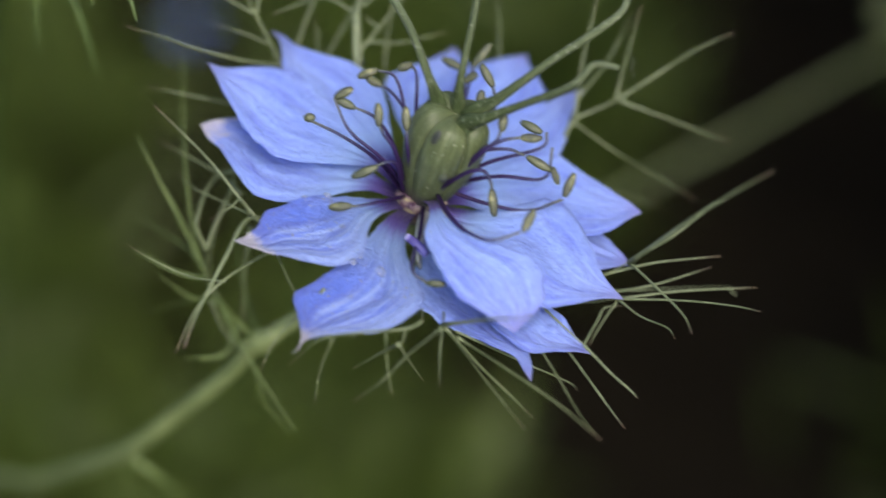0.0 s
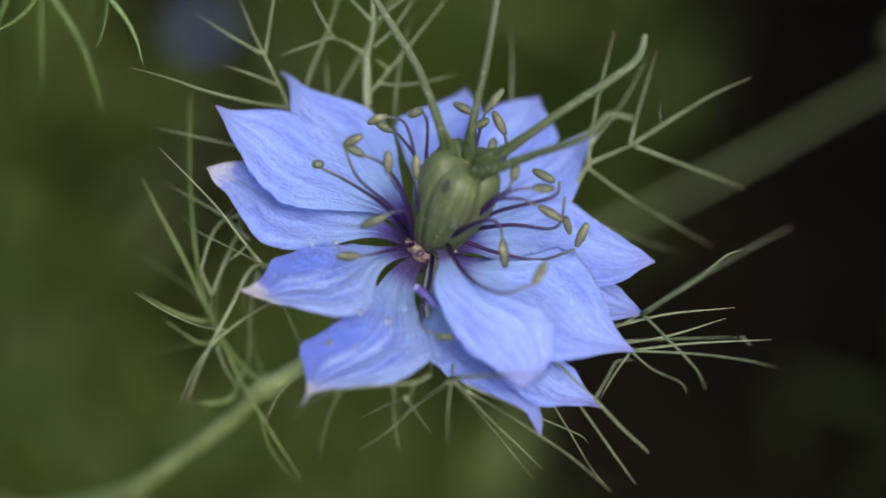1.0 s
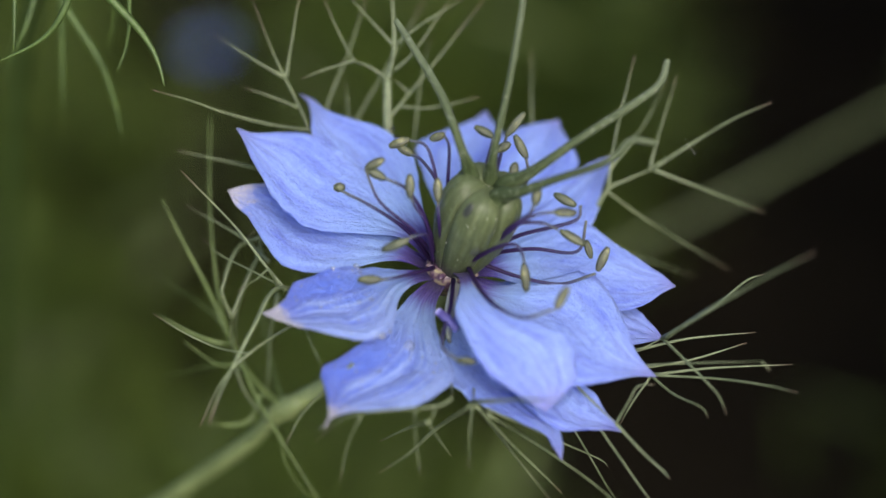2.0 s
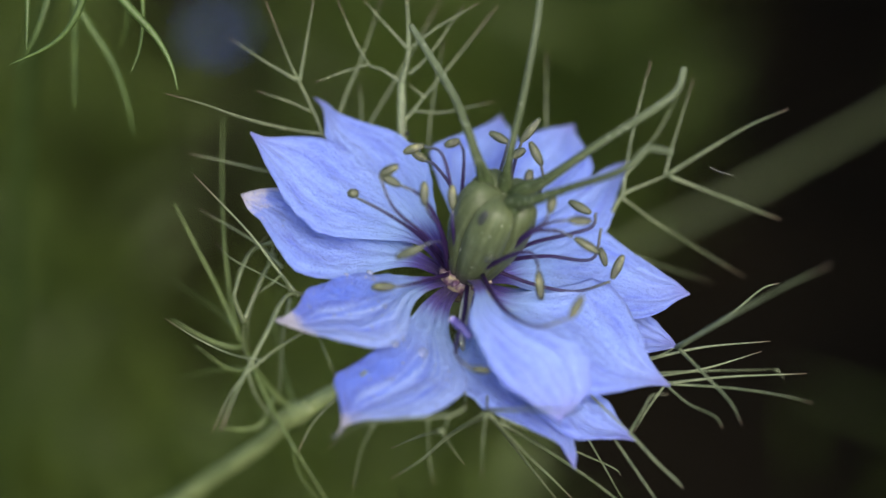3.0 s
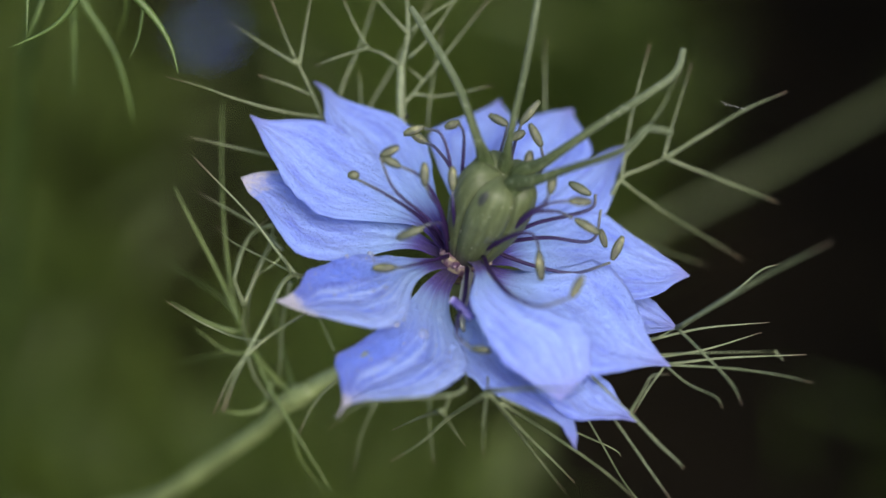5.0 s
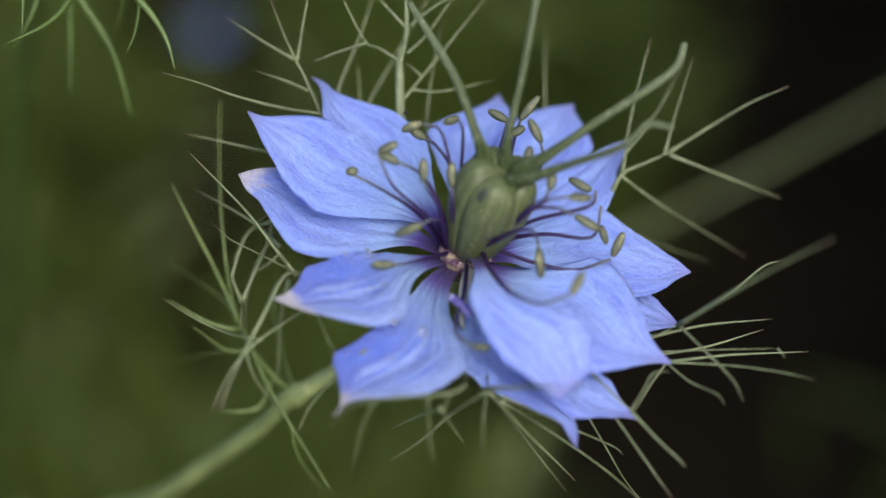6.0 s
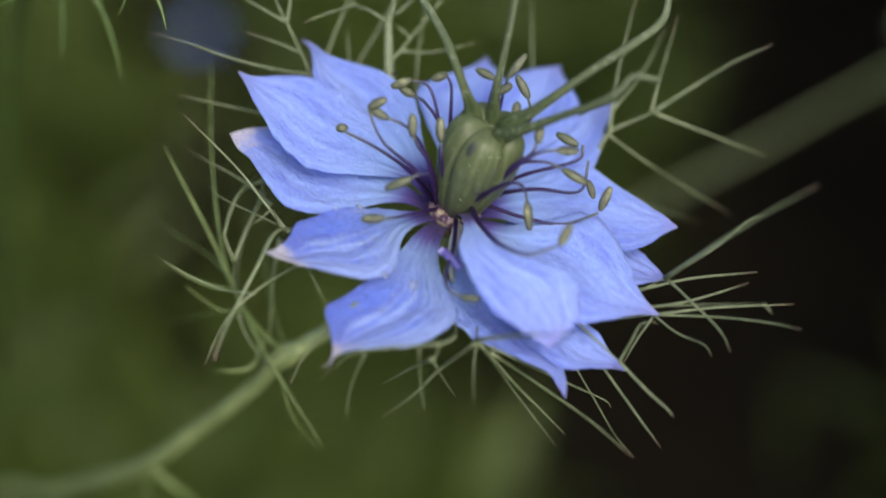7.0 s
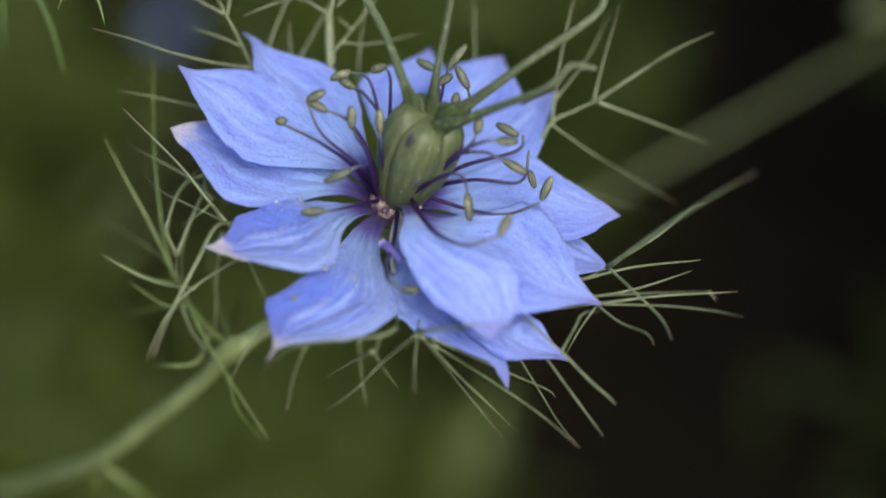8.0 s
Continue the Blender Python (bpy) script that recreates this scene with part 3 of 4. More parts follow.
twig = Twig()
twig.blade(0.62, (-37.5, 9.8, -52.7), (-35.1, 8.5, -54.0), (-32.7, 7.9, -56.1), (-30.2, 7.4, -59.6))
twig.blade(0.60, (-37.5, 9.7, -52.8), (-37.9, 10.4, -57.7), (-38.3, 11.1, -64.1))
twig.done("shoot", plant, STEM_LEAF, "small side shoots on the stem")
node(plant, place((-18.2, 0.8, -23.1)), (-1.0, 0.1, -0.9), 0.0012, STEM)


def receptacle():
    bm = bmesh.new()
    axis = Vector((0.28, 0.03, 0.96)).normalized()
    q = axis.to_track_quat("Z", "Y")
    profile = ((0.6, -3.2), (1.3, -2.6), (2.0, -1.2), (2.5, 0.0), (2.4, 0.7), (1.6, 1.2), (0.2, 1.3))
    rings = [[bm.verts.new(CENTRE + q @ Vector((r * math.cos(a), r * math.sin(a), z)) * 0.001) for a in (math.tau * j / 20 for j in range(20))] for r, z in profile]
    for a, b in zip(rings, rings[1:]):
        for j in range(20):
            bm.faces.new((a[j], a[(j + 1) % 20], b[(j + 1) % 20], b[j]))
    part("receptacle", bm, NECTARY, plant, "mottled purple receptacle under the petals")


receptacle()


def pistil():
    """The swollen ovary of five fused carpels, whose shoulders rise to the styles round a hollow top."""
    bm = bmesh.new()
    uv = bm.loops.layers.uv.verify()
    foot, head = Vector((0.6, 0.0, 0.5)), Vector((4.2, 0.6, 11.6))
    axis = (head - foot).normalized()
    ex = (Vector((1, 0, 0)) - axis * axis.x).normalized()
    ey = axis.cross(ex)
    length = (head - foot).length
    cols = 160
    profile = ((0, 0.50), (0.06, 0.58), (0.14, 0.68), (0.24, 0.78), (0.34, 0.87), (0.44, 0.94), (0.54, 1.01), (0.63, 1.04), (0.71, 1.05), (0.78, 1.04), (0.84, 1.0), (0.89, 0.95), (0.935, 0.87), (0.97, 0.74), (0.99, 0.55), (1.0, 0.34), (1.0, 0.16), (0.997, 0.03))
    rings = []
    for s, w in profile:
        ring = []
        for j in range(cols):
            a = math.tau * j / cols
            turn = 2.5 * (a - radians(43))
            lobe = abs(math.cos(turn)) ** 0.8
            seam = math.exp(-((turn % math.pi - math.pi / 2) / 0.075) ** 2)
            r = 4.15 * w * (0.89 + 0.11 * lobe) * (1 - 0.10 * seam) * (1 - 0.035 * math.exp(-((turn + math.pi / 2) % math.pi - math.pi / 2) ** 2 / 0.02)) + 0.05 * noise.noise(Vector((a * 3, s * 6, 0)))
            rise = (0.35 if 3.7 < a < 5.2 else 0.8) * lobe * min(1.0, max(0.0, (s - 0.74) / 0.2)) * min(1.0, w / 0.6)
            ring.append(bm.verts.new(place(foot + ex * r * math.cos(a) + ey * r * math.sin(a) + axis * (s * length + rise))))
        rings.append(ring)
    for i, (a, b) in enumerate(zip(rings, rings[1:])):
        for j in range(cols):
            f = bm.faces.new((a[j], a[(j + 1) % cols], b[(j + 1) % cols], b[j]))
            for loop, (u, v) in zip(f.loops, ((i, j), (i, j + 1), (i + 1, j + 1), (i + 1, j))):
                loop[uv].uv = (u / len(profile), v / cols)
    bm.faces.new(rings[-1])
    return part("ovary", bm, OVARY, plant, "plump ribbed green ovary")


ovary = pistil()


def marks():
    """A dark scar and a drop of water on the flank of the ovary."""
    for p, size, material, name, label in (((1.6, -3.5, 12.1), (0.42, 0.85, 0.14), OLD_SCAR, "scar", "dark scar on the ovary"), ((3.0, -4.3, 7.0), (0.62, 0.62, 0.4), CLEAR, "droplet", "clear water droplet")):
        p = place(p) - plant.location
        v = min(ovary.data.vertices, key=lambda v: (v.co - p).length)
        up = v.normal
        side = Vector((0.3, 0.05, 1)).cross(up).normalized()
        m = Matrix.Translation(v.co + plant.location) @ Matrix((side, up.cross(side), up)).transposed().to_4x4() @ Matrix.Diagonal((*(k * 0.001 for k in size), 1))
        bm = bmesh.new()
        bmesh.ops.create_icosphere(bm, subdivisions=3, radius=1, matrix=m)
        part(name, bm, material, ovary, label)


marks()


def nectaries():
    for j in range(8):
        a = math.tau * j / 8 + 0.3
        bm = bmesh.new()
        bmesh.ops.create_icosphere(bm, subdivisions=2, radius=1)
        at = place(Vector((0.5, 0, 1.0)) + Vector((math.cos(a), math.sin(a), -0.18 * math.cos(a))) * 2.35)
        bmesh.ops.transform(bm, verts=bm.verts, matrix=Matrix.Translation(at) @ pose(0, 0, 0, 0, -10, math.degrees(a)) @ Matrix.Diagonal((0.0007, 0.0004, 0.00032, 1)))
        part("nectary", bm, NECTARY, plant, "pinkish yellow nectary")
    bm = bmesh.new()
    tube(bm, curve([place(p) for p in ((-0.9, -9.6, 3.8), (-0.2, -10.2, 3.7), (0.5, -10.8, 3.4), (1.2, -11.5, 3.0))], 6), lambda s: 0.001 * (0.40 + 0.08 * math.sin(math.pi * s)), 10, 0.75)
    part("petal_fold", bm, FOLD, plant, "rolled purple petal edge with a white end")

    for line, r in ((((1.1, -1.4, 0.4), (0.5, -4.4, 0.4), (0.2, -7.7, 0.3), (0.3, -9.8, -0.3)), 0.75), (((2.4, -3.3, 1.6), (3.3, -5.2, 2.0), (4.3, -6.9, 2.3), (5.4, -8.2, 2.5)), 0.3)):
        bm = bmesh.new()
        tube(bm, curve([place(p) for p in line], 6), lambda s: 0.001 * (r + 0.67 * r * math.sin(math.pi * s)), 14, 0.3)
        part("petal_claw", bm, PALE, plant, "pale greenish petal claw")


nectaries()


def style(*points):
    bm = bmesh.new()
    line = curve([place(p) for p in points], 12)
    tube(bm, line, lambda s: 0.001 * (0.47 + 1.25 * max(0, 1 - s / 0.42) ** 1.5 - 0.16 * s ** 3), 18, 0.85)
    part("style", bm, STYLE, ovary, "long curved green style")


style((2.2, 1.2, 9.0), (2.2, 1.6, 12.2), (1.3, 2.4, 15.1), (-0.8, 6.9, 18.2), (-4.0, 12.0, 20.5), (-5.7, 14.6, 21.6))
style((4.1, 2.0, 9.3), (4.3, 1.6, 12.2), (4.6, 2.3, 14.9), (5.9, 5.9, 20.0), (7.0, 9.9, 25.4), (7.4, 12.3, 27.8))
style((5.5, 0.7, 9.6), (6.0, 0.4, 12.0), (8.4, 0.5, 13.7), (13.9, 2.9, 16.8), (18.4, 5.1, 18.8), (21.2, 7.1, 20.0), (22.0, 9.1, 21.4))
style((5.3, -0.9, 9.5), (5.4, -1.0, 11.8), (7.0, -2.1, 13.3), (11.1, -2.5, 15.7), (14.9, -2.9, 17.9), (16.7, -2.9, 19.4), (18.1, -1.9, 20.4), (20.5, -1.3, 19.5))


def stamen(points, a, b):
    """A thin arched filament with an oblong anther from a to b."""
    bm = bmesh.new()
    tube(bm, curve([place(p) for p in points], 7), lambda s: 0.001 * (0.25 - 0.11 * s), 6)
    thread = part("stamen", bm, FILAMENT, plant, "dark purple stamen with an olive anther")
    bm = bmesh.new()
    a, b = place(a), place(b)
    line = [a.lerp(b, k / 9) for k in range(10)]
    tube(bm, line, lambda s: 0.00050 * max(0.12, math.sin(math.pi * (0.06 + 0.88 * s)) ** 0.55), 12, 0.8)
    axis = (b - a).normalized()
    for v in bm.verts:
        d = v.co - a
        out = d - axis * d.dot(axis)
        if out.length > 1e-6:
            side = out.normalized().dot(axis.cross(Vector((0, -0.7, 0.7))).normalized())
            v.co -= out * 0.5 * math.exp(-(side * 4) ** 2)
    part("anther", bm, ANTHER, thread, "olive yellow anther")


stamen([(-1.8, 0.0, 1.5), (-4.1, -0.1, 5.6), (-7.5, 0.1, 8.7), (-11.3, 1.7, 9.8)], (-11.8, 1.8, 9.9), (-10.6, 1.9, 9.9))
stamen([(-1.5, -0.4, 2.5), (-3.7, -1.4, 7.2), (-6.9, -0.9, 10.6), (-8.4, 1.0, 13.3)], (-8.4, 1.0, 13.4), (-6.5, 1.7, 14.1))
stamen([(-1.2, -0.8, 3.5), (-2.6, -0.1, 8.4), (-4.3, 0.1, 11.5), (-6.3, 0.4, 12.6)], (-6.3, 0.5, 12.4), (-8.4, 1.3, 13.2))
stamen([(-0.6, 0.4, 3.2), (-1.1, 2.3, 9.4), (-2.2, 4.5, 13.1), (-4.1, 5.8, 13.0)], (-4.1, 5.9, 13.1), (-6.2, 5.3, 12.5))
stamen([(-0.7, 2.0, 2.0), (-1.0, 4.5, 7.3), (-2.8, 6.5, 9.4), (-4.2, 7.7, 9.3)], (-3.8, 7.7, 9.2), (-5.5, 8.3, 9.9))
stamen([(-0.3, 0.8, 3.6), (-0.1, 2.7, 9.8), (-0.0, 4.6, 13.1), (-0.5, 5.5, 14.0)], (-0.4, 5.6, 14.1), (-2.0, 5.2, 13.7))
stamen([(-1.5, -1.5, 4.2), (-2.3, -1.5, 8.5), (-3.3, -1.2, 10.2), (-3.7, -1.3, 11.5)], (-3.8, -1.3, 11.5), (-3.9, 0.4, 13.2))
stamen([(-0.6, -1.3, 4.4), (-0.9, -1.6, 8.3), (-1.0, -1.3, 10.0), (-1.0, -0.8, 10.5)], (-1.0, -0.8, 10.5), (-1.1, 0.9, 12.3))
stamen([(-1.5, -1.6, 2.7), (-2.0, -3.4, 8.0), (-2.8, -4.6, 9.6), (-3.9, -5.6, 10.0)], (-3.8, -5.7, 10.0), (-6.5, -6.5, 9.2))
stamen([(-1.5, -1.3, 1.6), (-3.4, -4.5, 4.0), (-5.3, -7.0, 5.8), (-6.6, -7.9, 6.4)], (-6.5, -8.0, 6.6), (-8.9, -8.1, 6.5))
stamen([(0.6, -2.8, 1.4), (0.4, -8.3, 3.0), (-0.3, -14.4, 4.0), (1.3, -16.4, 3.9)], (1.2, -16.4, 3.9), (3.2, -16.5, 3.8))
stamen([(2.3, -2.9, 4.2), (5.1, -4.6, 8.0), (6.8, -5.1, 8.9), (7.6, -5.3, 7.9), (7.8, -5.7, 6.9)], (7.8, -5.7, 6.9), (8.1, -7.7, 4.8))
stamen([(2.2, -3.4, 3.7), (3.6, -8.5, 5.5), (5.5, -12.1, 6.8), (7.9, -14.1, 7.7), (10.7, -13.1, 7.9)], (10.9, -13.1, 7.9), (12.1, -11.5, 9.5))
stamen([(3.5, -1.6, 2.6), (7.3, -2.8, 2.0), (11.6, -2.5, 0.7), (15.2, -3.0, 2.8)], (15.4, -2.7, 2.9), (16.5, -0.9, 4.6))
stamen([(4.0, -1.4, 4.2), (6.5, -2.4, 8.8), (9.3, -2.4, 9.4), (11.2, -2.5, 8.6)], (11.4, -2.2, 8.2), (14.0, -3.2, 7.1))
stamen([(4.0, 0.6, 1.9), (8.7, -0.4, 3.7), (13.3, -0.8, 3.8), (14.2, 1.1, 6.4)], (14.2, 0.0, 4.7), (14.8, -1.3, 3.3))
stamen([(3.7, -1.6, 4.0), (6.5, -3.3, 9.3), (8.7, -3.3, 11.3), (10.7, -3.2, 11.7)], (10.7, -3.2, 11.7), (13.0, -3.2, 11.6))
stamen([(4.0, 0.0, 2.8), (7.5, -0.1, 5.4), (12.9, 0.3, 7.1), (13.6, 1.5, 8.2)], (13.1, 1.4, 8.2), (10.8, 2.2, 9.1))
stamen([(4.0, -1.9, 5.1), (6.5, -3.1, 9.5), (8.2, -3.0, 11.0), (8.7, -2.3, 11.7)], (8.8, -2.3, 11.7), (9.1, -0.9, 13.0))
stamen([(3.4, 1.9, 1.8), (6.3, 3.4, 6.1), (8.1, 4.0, 9.5), (7.9, 5.3, 11.3)], (8.0, 5.2, 11.2), (6.7, 6.9, 12.9))
stamen([(3.4, 0.4, 3.2), (5.1, 1.2, 8.1), (6.1, 1.4, 11.1), (6.6, 1.9, 11.6)], (6.5, 1.8, 11.6), (6.8, 3.0, 12.7))
stamen([(2.3, 5.1, -0.6), (4.5, 8.7, 4.3), (5.4, 10.4, 7.5), (5.9, 10.8, 9.2)], (5.8, 10.8, 9.2), (7.8, 12.6, 11.0))
stamen([(2.9, 4.2, -0.1), (4.3, 7.1, 4.2), (4.8, 8.1, 8.0), (4.9, 8.9, 8.8)], (4.8, 8.9, 8.8), (6.3, 9.5, 9.4))
stamen([(2.3, 5.1, -0.6), (3.1, 8.9, 3.2), (4.2, 11.2, 6.8), (4.5, 12.2, 7.9)], (4.6, 12.2, 7.8), (2.5, 12.9, 8.6))

# the ruff of thread-like bracts round the flower
twig = Twig()
twig.blade(0.78, (-6.3, 14.5, 0.5), (-6.9, 17.1, 3.9), (-7.1, 21.2, 8.0), end=0.75)
twig.blade(0.44, (-7.1, 21.0, 7.8), (-6.4, 23.9, 10.6), (-6.9, 29.2, 15.2))
twig.blade(0.22, (-7.1, 21.2, 8.0), (-9.3, 21.8, 9.3), (-10.6, 21.8, 10.0), (-12.3, 23.4, 12.4), (-14.1, 26.1, 15.2))
twig.blade(0.18, (-10.6, 21.8, 10.0), (-13.5, 20.7, 9.7), (-16.2, 19.1, 9.6))
twig.blade(0.22, (-6.4, 23.7, 10.5), (-8.5, 24.9, 12.4), (-11.5, 26.4, 15.4))
twig.blade(0.20, (-6.0, 24.0, 10.7), (-3.3, 25.2, 12.5), (1.1, 26.4, 15.0))
twig.blade(0.22, (-6.3, 21.9, 8.6), (-4.1, 23.9, 9.8), (-0.6, 28.5, 12.9))
twig.blade(0.26, (-6.8, 18.2, 5.0), (-5.8, 19.5, 5.5), (-4.7, 21.3, 5.8), (-1.4, 25.1, 8.1), (3.1, 30.1, 11.6))
twig.blade(0.20, (-4.7, 21.3, 5.8), (-5.6, 21.8, 6.4), (-6.5, 22.3, 6.9))
twig.blade(0.20, (-5.8, 19.5, 5.5), (-2.5, 20.2, 4.7), (3.0, 22.7, 4.2))
twig.done("bract", plant, BRACT)
twig = Twig()
twig.blade(0.30, (-12.3, 15.9, -3.5), (-11.2, 21.1, 0.2), (-8.0, 27.1, 3.3), (-3.3, 35.8, 7.6))
twig.blade(0.26, (-14.8, 18.2, 0.2), (-13.7, 22.7, 3.3), (-11.7, 27.3, 6.3), (-9.7, 33.7, 9.9))
twig.blade(0.18, (-11.5, 20.8, 1.3), (-11.7, 23.3, 2.4), (-11.9, 25.0, 4.1))
twig.blade(0.20, (-4.3, 19.5, -1.6), (-4.1, 22.2, 1.1), (-3.6, 26.0, 3.5), (-2.8, 31.1, 5.7))
twig.blade(0.20, (8.8, 21.1, -1.8), (8.7, 25.0, 0.6), (8.6, 31.1, 4.0))
twig.done("bract", plant, BRACT)
twig = Twig()
twig.blade(0.36, (-14.5, 13.5, 1.2), (-15.5, 16.7, 4.4), (-17.0, 19.1, 6.8), (-18.2, 20.4, 8.8), (-19.6, 22.1, 11.3), (-21.7, 25.1, 15.8))
twig.blade(0.22, (-18.0, 20.3, 8.8), (-17.5, 22.2, 11.3), (-16.5, 25.7, 16.3))
twig.blade(0.22, (-18.4, 20.4, 8.8), (-21.7, 21.6, 10.2), (-25.8, 23.8, 11.7))
twig.blade(0.18, (-16.8, 18.4, 6.1), (-19.2, 18.7, 7.2), (-22.5, 19.0, 8.3))
twig.blade(0.26, (-14.6, 16.6, 4.3), (-18.8, 16.2, 5.4), (-24.1, 15.5, 7.7), (-27.8, 14.9, 10.0), (-31.6, 14.1, 12.1))
twig.blade(0.18, (-19.4, 16.2, 5.4), (-21.8, 15.8, 6.5), (-23.6, 16.1, 6.8))
twig.blade(0.20, (-19.4, 13.4, 1.2), (-24.3, 14.1, 2.0), (-29.9, 14.8, 2.9))
twig.done("bract", plant, BRACT)
twig = Twig()
twig.blade(0.40, (13.7, 7.6, -4.1), (15.5, 11.0, -2.2), (17.0, 13.7, -1.0), (19.2, 14.9, -0.6), (21.8, 16.1, -0.1))
twig.blade(0.24, (21.8, 16.1, -0.1), (27.6, 18.1, 3.2), (30.8, 18.8, 5.2), (34.5, 19.3, 7.0))
twig.blade(0.20, (21.6, 16.1, -0.1), (22.5, 18.7, 2.5), (24.4, 22.8, 7.9))
twig.blade(0.24, (22.2, 16.0, -0.2), (27.9, 15.3, -2.4), (34.5, 15.2, -5.6))
twig.blade(0.24, (17.0, 13.7, -1.0), (17.9, 18.3, 3.6), (19.7, 23.3, 10.0))
twig.blade(0.28, (16.8, 13.6, -1.1), (21.9, 13.4, -5.6), (31.2, 13.4, -12.9))
twig.blade(0.20, (17.2, 15.2, 0.6), (21.1, 21.8, 1.3), (23.8, 28.4, 2.2))
twig.blade(0.22, (15.2, 12.8, -7.4), (21.1, 14.2, -11.8), (28.0, 17.1, -17.7))
twig.done("bract", plant, BRACT)
twig = Twig()
twig.blade(0.36, (13.8, -2.0, -8.0), (17.2, -5.4, -5.9), (19.6, -7.5, -3.8), (22.3, -7.2, -2.2))
twig.blade(0.22, (22.3, -7.2, -2.2), (27.5, -3.5, -1.5), (31.2, -0.0, -0.9), (33.0, 0.5, -0.5))
twig.blade(0.40, (22.3, -7.3, -2.2), (26.9, -11.7, 7.4), (31.1, -13.8, 13.6), (35.0, -15.6, 18.7))
twig.blade(0.26, (22.3, -7.3, -2.2), (24.8, -11.9, -1.2), (27.4, -15.2, -1.8), (28.3, -17.3, -2.5))
twig.blade(0.22, (19.6, -7.5, -3.8), (25.2, -5.8, -3.7), (32.1, -4.5, -4.0))
twig.blade(0.22, (18.6, -4.6, -9.4), (25.4, -2.2, -11.4), (33.9, 0.2, -13.5))
twig.blade(0.18, (33.9, 0.2, -13.5), (34.3, -0.1, -13.8), (34.8, -0.5, -14.2))
twig.done("bract", plant, BRACT)
twig = Twig()
twig.blade(0.32, (13.8, -4.5, -10.6), (17.8, -7.5, -8.0), (21.1, -9.3, -5.6))
twig.blade(0.22, (21.1, -9.3, -5.6), (27.6, -7.9, -5.9), (36.1, -6.1, -7.1))
twig.blade(0.24, (21.1, -9.3, -5.6), (27.8, -11.4, -3.7), (32.7, -13.8, -2.0), (35.4, -15.6, -1.0))
twig.blade(0.22, (21.1, -9.3, -5.6), (23.3, -12.6, -4.8), (25.9, -15.5, -3.5), (26.6, -16.3, -4.3))
twig.blade(0.16, (21.1, -9.4, -5.8), (19.4, -11.8, -6.7), (18.0, -14.2, -7.6))
twig.blade(0.20, (20.1, -7.5, -6.6), (25.4, -6.7, -6.0), (31.3, -4.6, -5.5))
twig.done("bract", plant, BRACT)
twig = Twig()
twig.blade(0.30, (7.1, -6.5, -3.8), (11.1, -10.1, -3.3), (13.9, -14.0, -3.1), (17.3, -16.9, -4.6))
twig.blade(0.20, (17.3, -16.9, -4.6), (20.1, -19.6, -6.0), (22.1, -21.2, -6.9), (22.7, -21.7, -7.4))
twig.blade(0.22, (12.9, -11.0, -5.6), (15.8, -15.3, -7.2), (19.1, -19.9, -9.1), (21.5, -22.9, -10.7))
twig.blade(0.20, (11.3, -10.5, -7.9), (14.9, -13.2, -13.6), (17.5, -14.1, -18.8), (19.8, -14.6, -22.2))
twig.blade(0.16, (17.3, -16.9, -4.6), (18.6, -15.9, -2.2), (19.4, -14.9, -1.2), (21.1, -14.7, -1.1))
twig.done("bract", plant, BRACT)
twig = Twig()
twig.blade(0.36, (2.4, -3.7, -5.1), (2.8, -10.0, -4.4), (2.9, -13.9, -2.7), (2.9, -17.7, -0.8))
twig.blade(0.20, (2.9, -17.7, -0.8), (2.6, -21.1, -1.4), (2.6, -25.0, -2.4))
twig.blade(0.42, (2.9, -17.9, -1.0), (-0.9, -13.0, -10.2), (-3.9, -11.0, -16.6), (-7.3, -9.3, -21.9))
twig.blade(0.36, (2.9, -17.7, -0.8), (7.4, -22.8, 5.3), (11.8, -27.4, 10.5))
twig.blade(0.34, (3.1, -17.9, -1.0), (6.6, -15.8, -9.0), (9.7, -14.5, -14.8), (12.3, -14.3, -18.8))
twig.blade(0.32, (3.2, -17.9, -1.1), (7.3, -13.6, -13.8), (11.5, -11.8, -23.5))
twig.blade(0.34, (4.3, -17.2, -3.2), (9.1, -12.5, -12.7), (15.3, -11.3, -20.2), (19.8, -11.2, -25.9))
twig.blade(0.20, (4.2, -17.5, -2.0), (11.2, -15.5, -8.8), (16.0, -14.9, -12.5), (16.9, -15.5, -13.1))
twig.done("bract", plant, BRACT)
twig = Twig()
twig.blade(0.32, (-0.5, -3.7, -5.1), (0.3, -10.7, -3.7), (0.7, -14.6, -1.9), (0.8, -18.2, 0.2))
twig.blade(0.20, (0.8, -19.5, 1.6), (-0.7, -20.8, 1.9), (-5.6, -21.8, 2.3), (-9.5, -21.7, 1.1), (-12.8, -20.8, -3.6))
twig.blade(0.20, (-0.8, -20.8, 1.8), (-1.1, -20.9, 0.3), (-1.5, -21.2, -0.0))
twig.blade(0.34, (-1.5, -21.2, -0.0), (-3.7, -15.7, -7.2), (-7.0, -11.5, -14.2))
twig.blade(0.26, (-1.5, -21.2, -0.0), (-0.5, -19.1, -5.0), (0.7, -17.0, -10.0))
twig.blade(0.20, (-2.8, -21.1, 1.6), (-2.7, -22.0, -2.2), (-2.2, -23.7, -5.3))
twig.blade(0.18, (-8.1, -21.6, 1.2), (-9.5, -21.7, -3.1), (-10.2, -23.6, -6.4))
twig.blade(0.18, (-9.2, -15.3, 1.9), (-11.7, -14.9, -1.9), (-14.5, -16.3, -4.7), (-16.1, -18.6, -6.9))
twig.done("bract", plant, BRACT)
twig = Twig()
